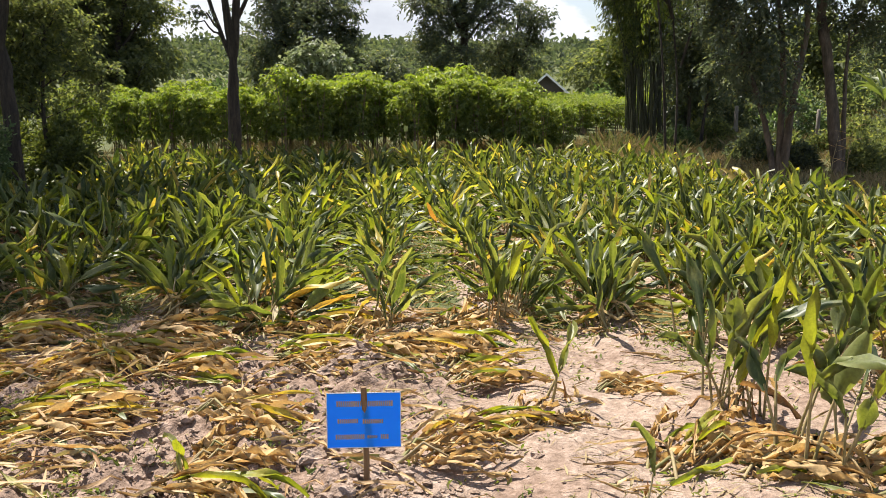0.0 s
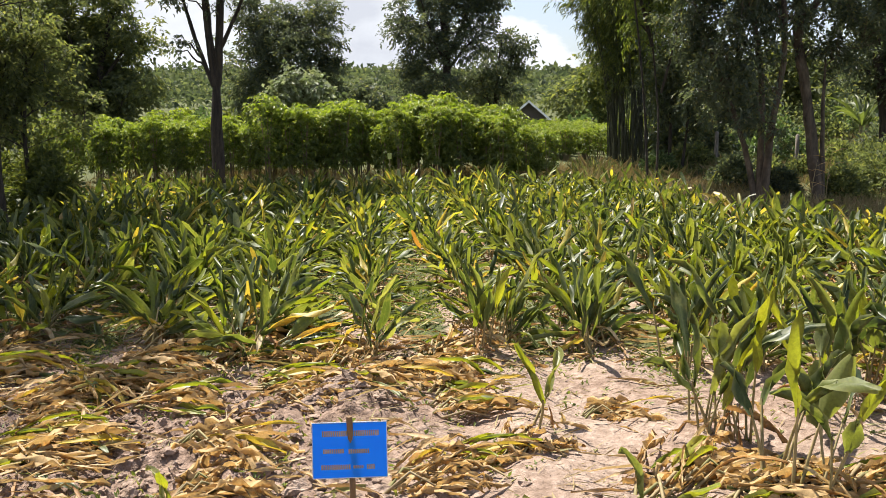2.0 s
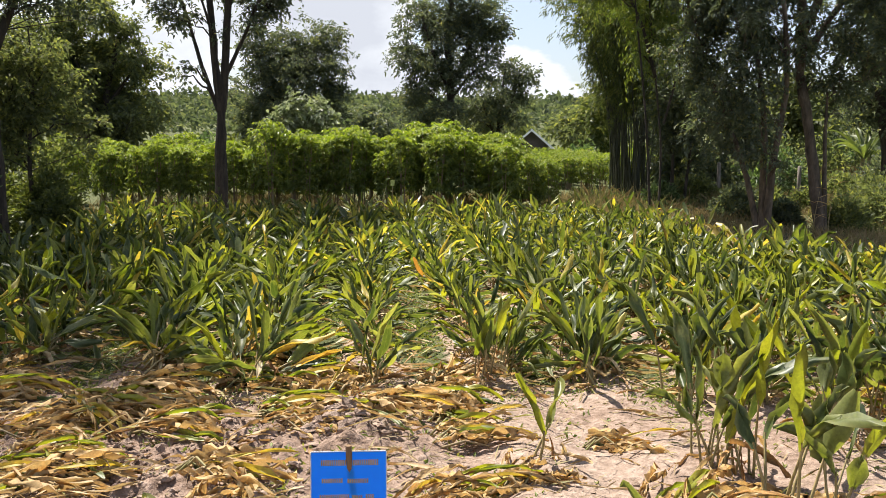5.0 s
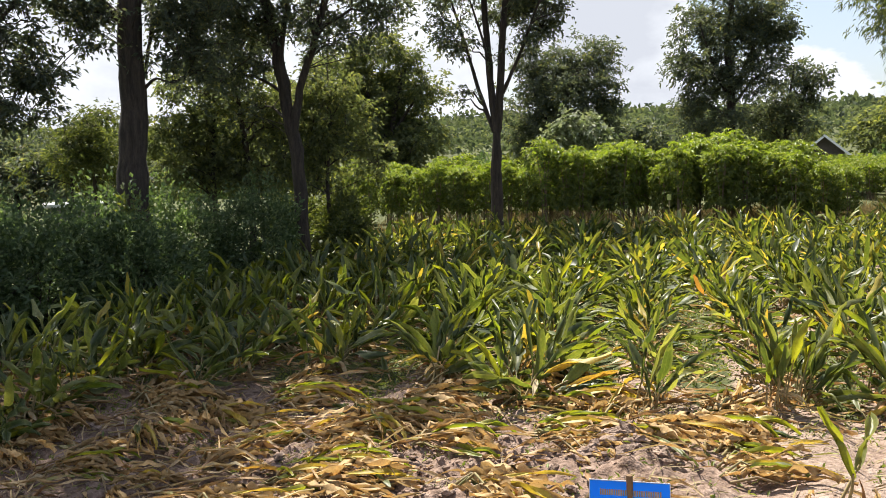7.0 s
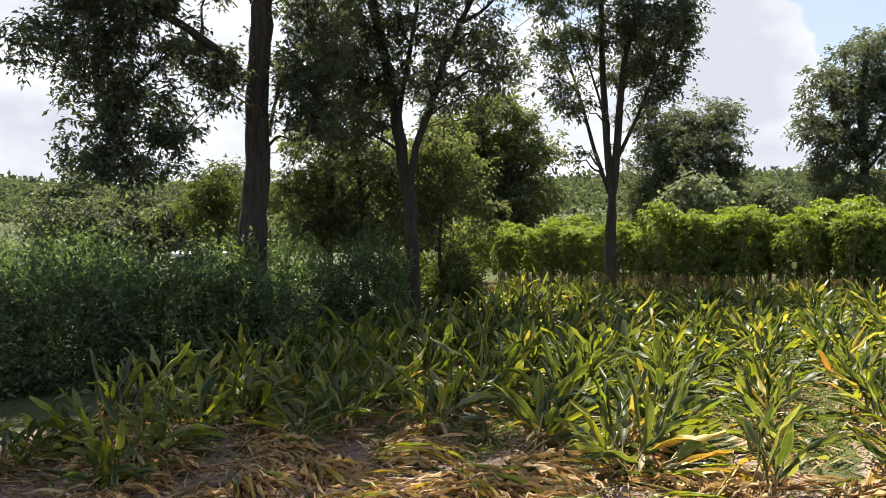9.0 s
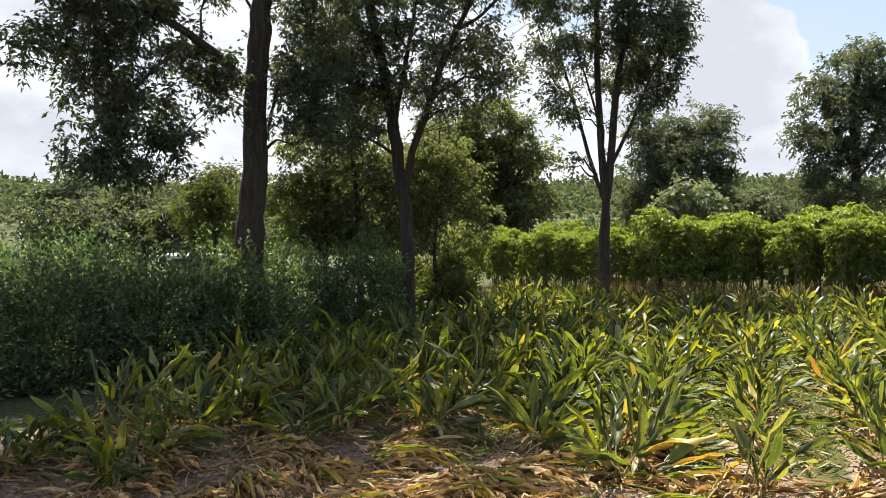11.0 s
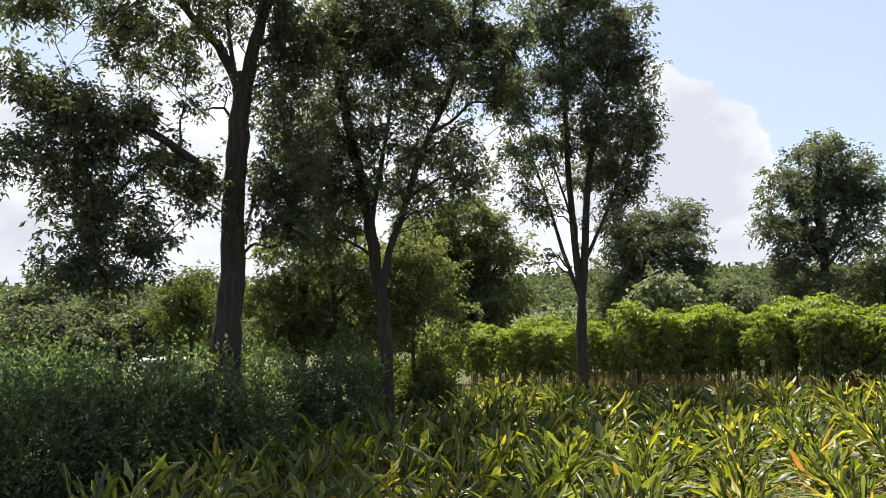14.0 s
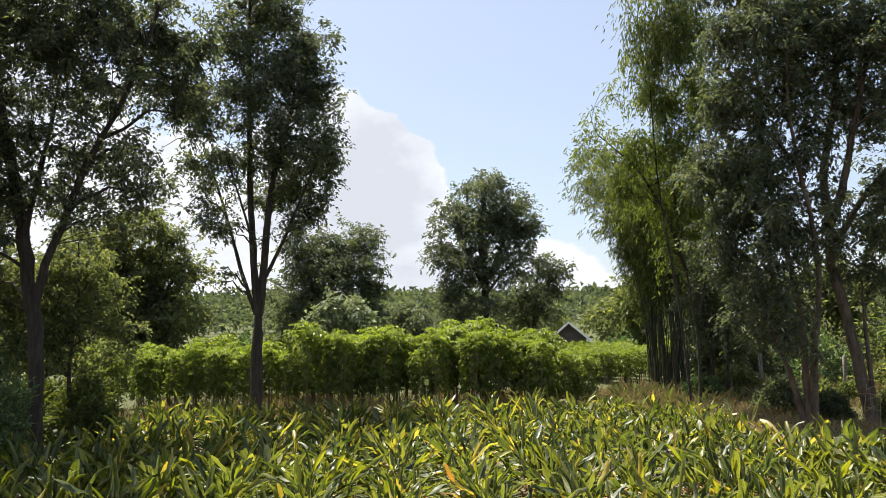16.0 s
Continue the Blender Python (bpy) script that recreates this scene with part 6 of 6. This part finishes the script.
def white_shed():
    root = thing("distant_shed", pose(-13.3, 15.3, float(height(-13.3, 15.3)), 0, 0, 41), "low distant shed with a bright white metal roof", "shed")
    trim = rough_material("white_sheet", (0.72, 0.74, 0.76), (0.8, 0.81, 0.82), 2, 0.4, 0.0)
    wall = rough_material("shed_wall", (0.2, 0.19, 0.18), (0.3, 0.28, 0.26), 2, 0.8, 0.1)
    for name, mat, z0, z1, w, d in (("wall", wall, 0, 0.84, 0.5, 0.4), ("roof", trim, 0.84, 0.93, 0.62, 0.5)):
        bm = bmesh.new()
        bmesh.ops.create_cube(bm, size=1, matrix=pose(0, 0, (z0 + z1) / 2) @ Matrix.Diagonal((2 * w, 2 * d, z1 - z0, 1)))
        bmesh.ops.bevel(bm, geom=bm.edges[:], offset=0.02, segments=1, affect="EDGES")
        me = bpy.data.meshes.new(name)
        bm.to_mesh(me)
        bm.free()
        me.materials.append(mat)
        part(name, me, root)


white_shed()


def far_forest():
    rng = np.random.default_rng(900)
    n = 1500
    r = 75 + 190 * rng.random(n) ** 0.8
    az = rng.uniform(radians(-50), radians(75), n)
    x, y = -r * np.sin(az), r * np.cos(az)
    z = height(x, y)
    g = Geo()
    per = 46
    size = rng.uniform(1.8, 3.6, n)
    d = rng.normal(0, 1, (n, per, 3))
    d /= np.linalg.norm(d, axis=2)[..., None]
    d[..., 2] = np.abs(d[..., 2]) - 0.25
    rad = rng.uniform(0.6, 1.05, (n, per))
    p = d * (size[:, None] * rad)[..., None] * np.array([1, 1, 1.15]) + np.stack([x, y, z + size * 0.9], -1)[:, None]
    p, d = p.reshape(-1, 3), d.reshape(-1, 3)
    k = len(p)
    far = np.repeat(r / 110, per)
    g.leaves(p, d + rng.normal(0, 0.5, (k, 3)), rng.uniform(0.55, 1.1, k) * far, rng.uniform(0.4, 0.8, k) * far, rng)
    tagged(new("far_forest", g.mesh("far_forest", hazed_forest_mat, smooth=False)), "distant wooded ridge of green trees, coloured paler for haze", "forest", kind="stuff")


far_forest()


# ---- small things at the edges ----
def box_part(name, mat, size, at, parent, turn=0, label=""):
    bm = bmesh.new()
    bmesh.ops.create_cube(bm, size=1, matrix=pose(*at, 0, 0, turn) @ Matrix.Diagonal((*size, 1)))
    bmesh.ops.bevel(bm, geom=bm.edges[:], offset=min(size) * 0.12, segments=1, affect="EDGES")
    me = bpy.data.meshes.new(name)
    bm.to_mesh(me)
    bm.free()
    me.materials.append(mat)
    return part(name, me, parent, label)


def side_shed():
    root = thing("open_shed", pose(16.3, 25.4, float(height(16.3, 25.4)), 0, 0, -28), "small open shed with a white sheet roof on posts", "shed")
    sheet = rough_material("roof_sheet", (0.27, 0.28, 0.29), (0.38, 0.39, 0.40), 3, 0.6, 0.05)
    post = rough_material("shed_post", (0.20, 0.17, 0.14), (0.32, 0.28, 0.24), 5, 0.85, 0.2)
    for sx in (-1.3, 1.3):
        for sy in (-0.9, 0.9):
            box_part("post", post, (0.1, 0.1, 1.16), (sx, sy, 0.58), root)
    for s in (-1, 1):
        g = Geo()
        p = np.array([(-1.6, 0, 1.5), (1.6, 0, 1.5), (1.6, s * 1.2, 1.12), (-1.6, s * 1.2, 1.12)], float)
        g.add(np.concatenate([p, p - np.array([0, 0, 0.04])]), [[0, 1, 2, 3], [7, 6, 5, 4], [0, 4, 5, 1], [1, 5, 6, 2], [2, 6, 7, 3], [3, 7, 4, 0]])
        part("roof_sheet", g.mesh("roof_sheet", sheet, smooth=False), root)


side_shed()


def banana(x, y, seed, tall):
    rng = np.random.default_rng(seed)
    root = thing("banana_plant", pose(x, y, float(height(x, y)) - 0.02), "banana plant with long arching green leaves", "banana plant", "banana plants")
    g = Geo()
    g.tube([(0, 0, 0), (0.02, 0, tall * 0.3), (0, 0.02, tall * 0.6)], [0.09, 0.075, 0.05], 8)
    part("stem", g.mesh("stem", stalk_mat), root)
    for k in range(11):
        phi = k * 2.4 + rng.normal(0, 0.2)
        g = Geo()
        blade(g, (0, 0, tall * 0.55), lean_dir(phi, rng.uniform(0.7, 1.25)), tall * rng.uniform(0.6, 0.8), tall * 0.11, rng, rng.uniform(0.9, 1.7), 0.5, 0.02, rows=9, cols=4)
        part("leaf", g.mesh("leaf", bamboo_leaf), root)


for k, (x, y, h) in enumerate(((12.6, 24.4, 1.7), (13.8, 23.6, 1.8), (13.2, 25.2, 1.6))):
    banana(x, y, 700 + k, h)

post_mat = rough_material("weathered_post", (0.14, 0.12, 0.10), (0.30, 0.27, 0.24), 6, 0.9, 0.4, (1, 1, 0.3))
for k, (x, y) in enumerate(((9.35, 16.9), (10.2, 18.6), (8.9, 20.2), (7.3, 21.2))):
    root = thing("fence_post", pose(x, y, float(height(x, y)) - 0.05, 0, 0, 20 * k), "weathered grey fence post at the clearing's edge", "post", "fence posts")
    g = Geo()
    g.tube([(0, 0, 0), (0.01, 0, 0.5), (0.02, 0.01, 1.0), (0.02, 0.01, 1.02)], [0.055, 0.05, 0.045, 0.001], 7)
    part("shaft", g.mesh("shaft", post_mat), root)

for k, (x, y, h) in enumerate(((6.85, 14.3, 1.05), (6.5, 14.1, 0.8))):
    rng = np.random.default_rng(720 + k)
    root = thing("dry_cane", pose(x, y, float(height(x, y))), "pale dry cane with narrow drooping leaves", "weed")
    g = Geo()
    g.tube([(0, 0, -0.02), (0.02, 0, h * 0.5), (0.08, 0, h)], [0.009, 0.007, 0.003], 5)
    part("stem", g.mesh("stem", straw_mat), root)
    for j in range(6):
        g = Geo()
        z = h * (0.3 + 0.11 * j)
        blade(g, (0.08 * (z / h) ** 2, 0, z), lean_dir((0.2 if j % 2 else 3.0) + rng.normal(0, 0.3), 0.4), 0.28, 0.018, rng, 0.5, 0.5, 0.03, rows=5, cols=2)
        part("leaf", g.mesh("leaf", turmeric_dry), root)


def marker():
    root = thing("marker_stick", pose(-0.68, 15.55, float(height(-0.68, 15.55)), 0, 0, 10), "thin marker stick with a small pale green card", "marker")
    card = rough_material("marker_card", (0.36, 0.40, 0.10), (0.46, 0.49, 0.15), 20, 0.6, 0.0)
    g = Geo()
    g.tube([(0, 0, -0.1), (0.005, 0, 0.4), (0, 0, 0.84)], [0.008, 0.008, 0.007], 6)
    part("stick", g.mesh("stick", stalk_mat), root)
    box_part("card", card, (0.075, 0.006, 0.10), (0, -0.011, 0.80), root, 0, "pale green card")


marker()
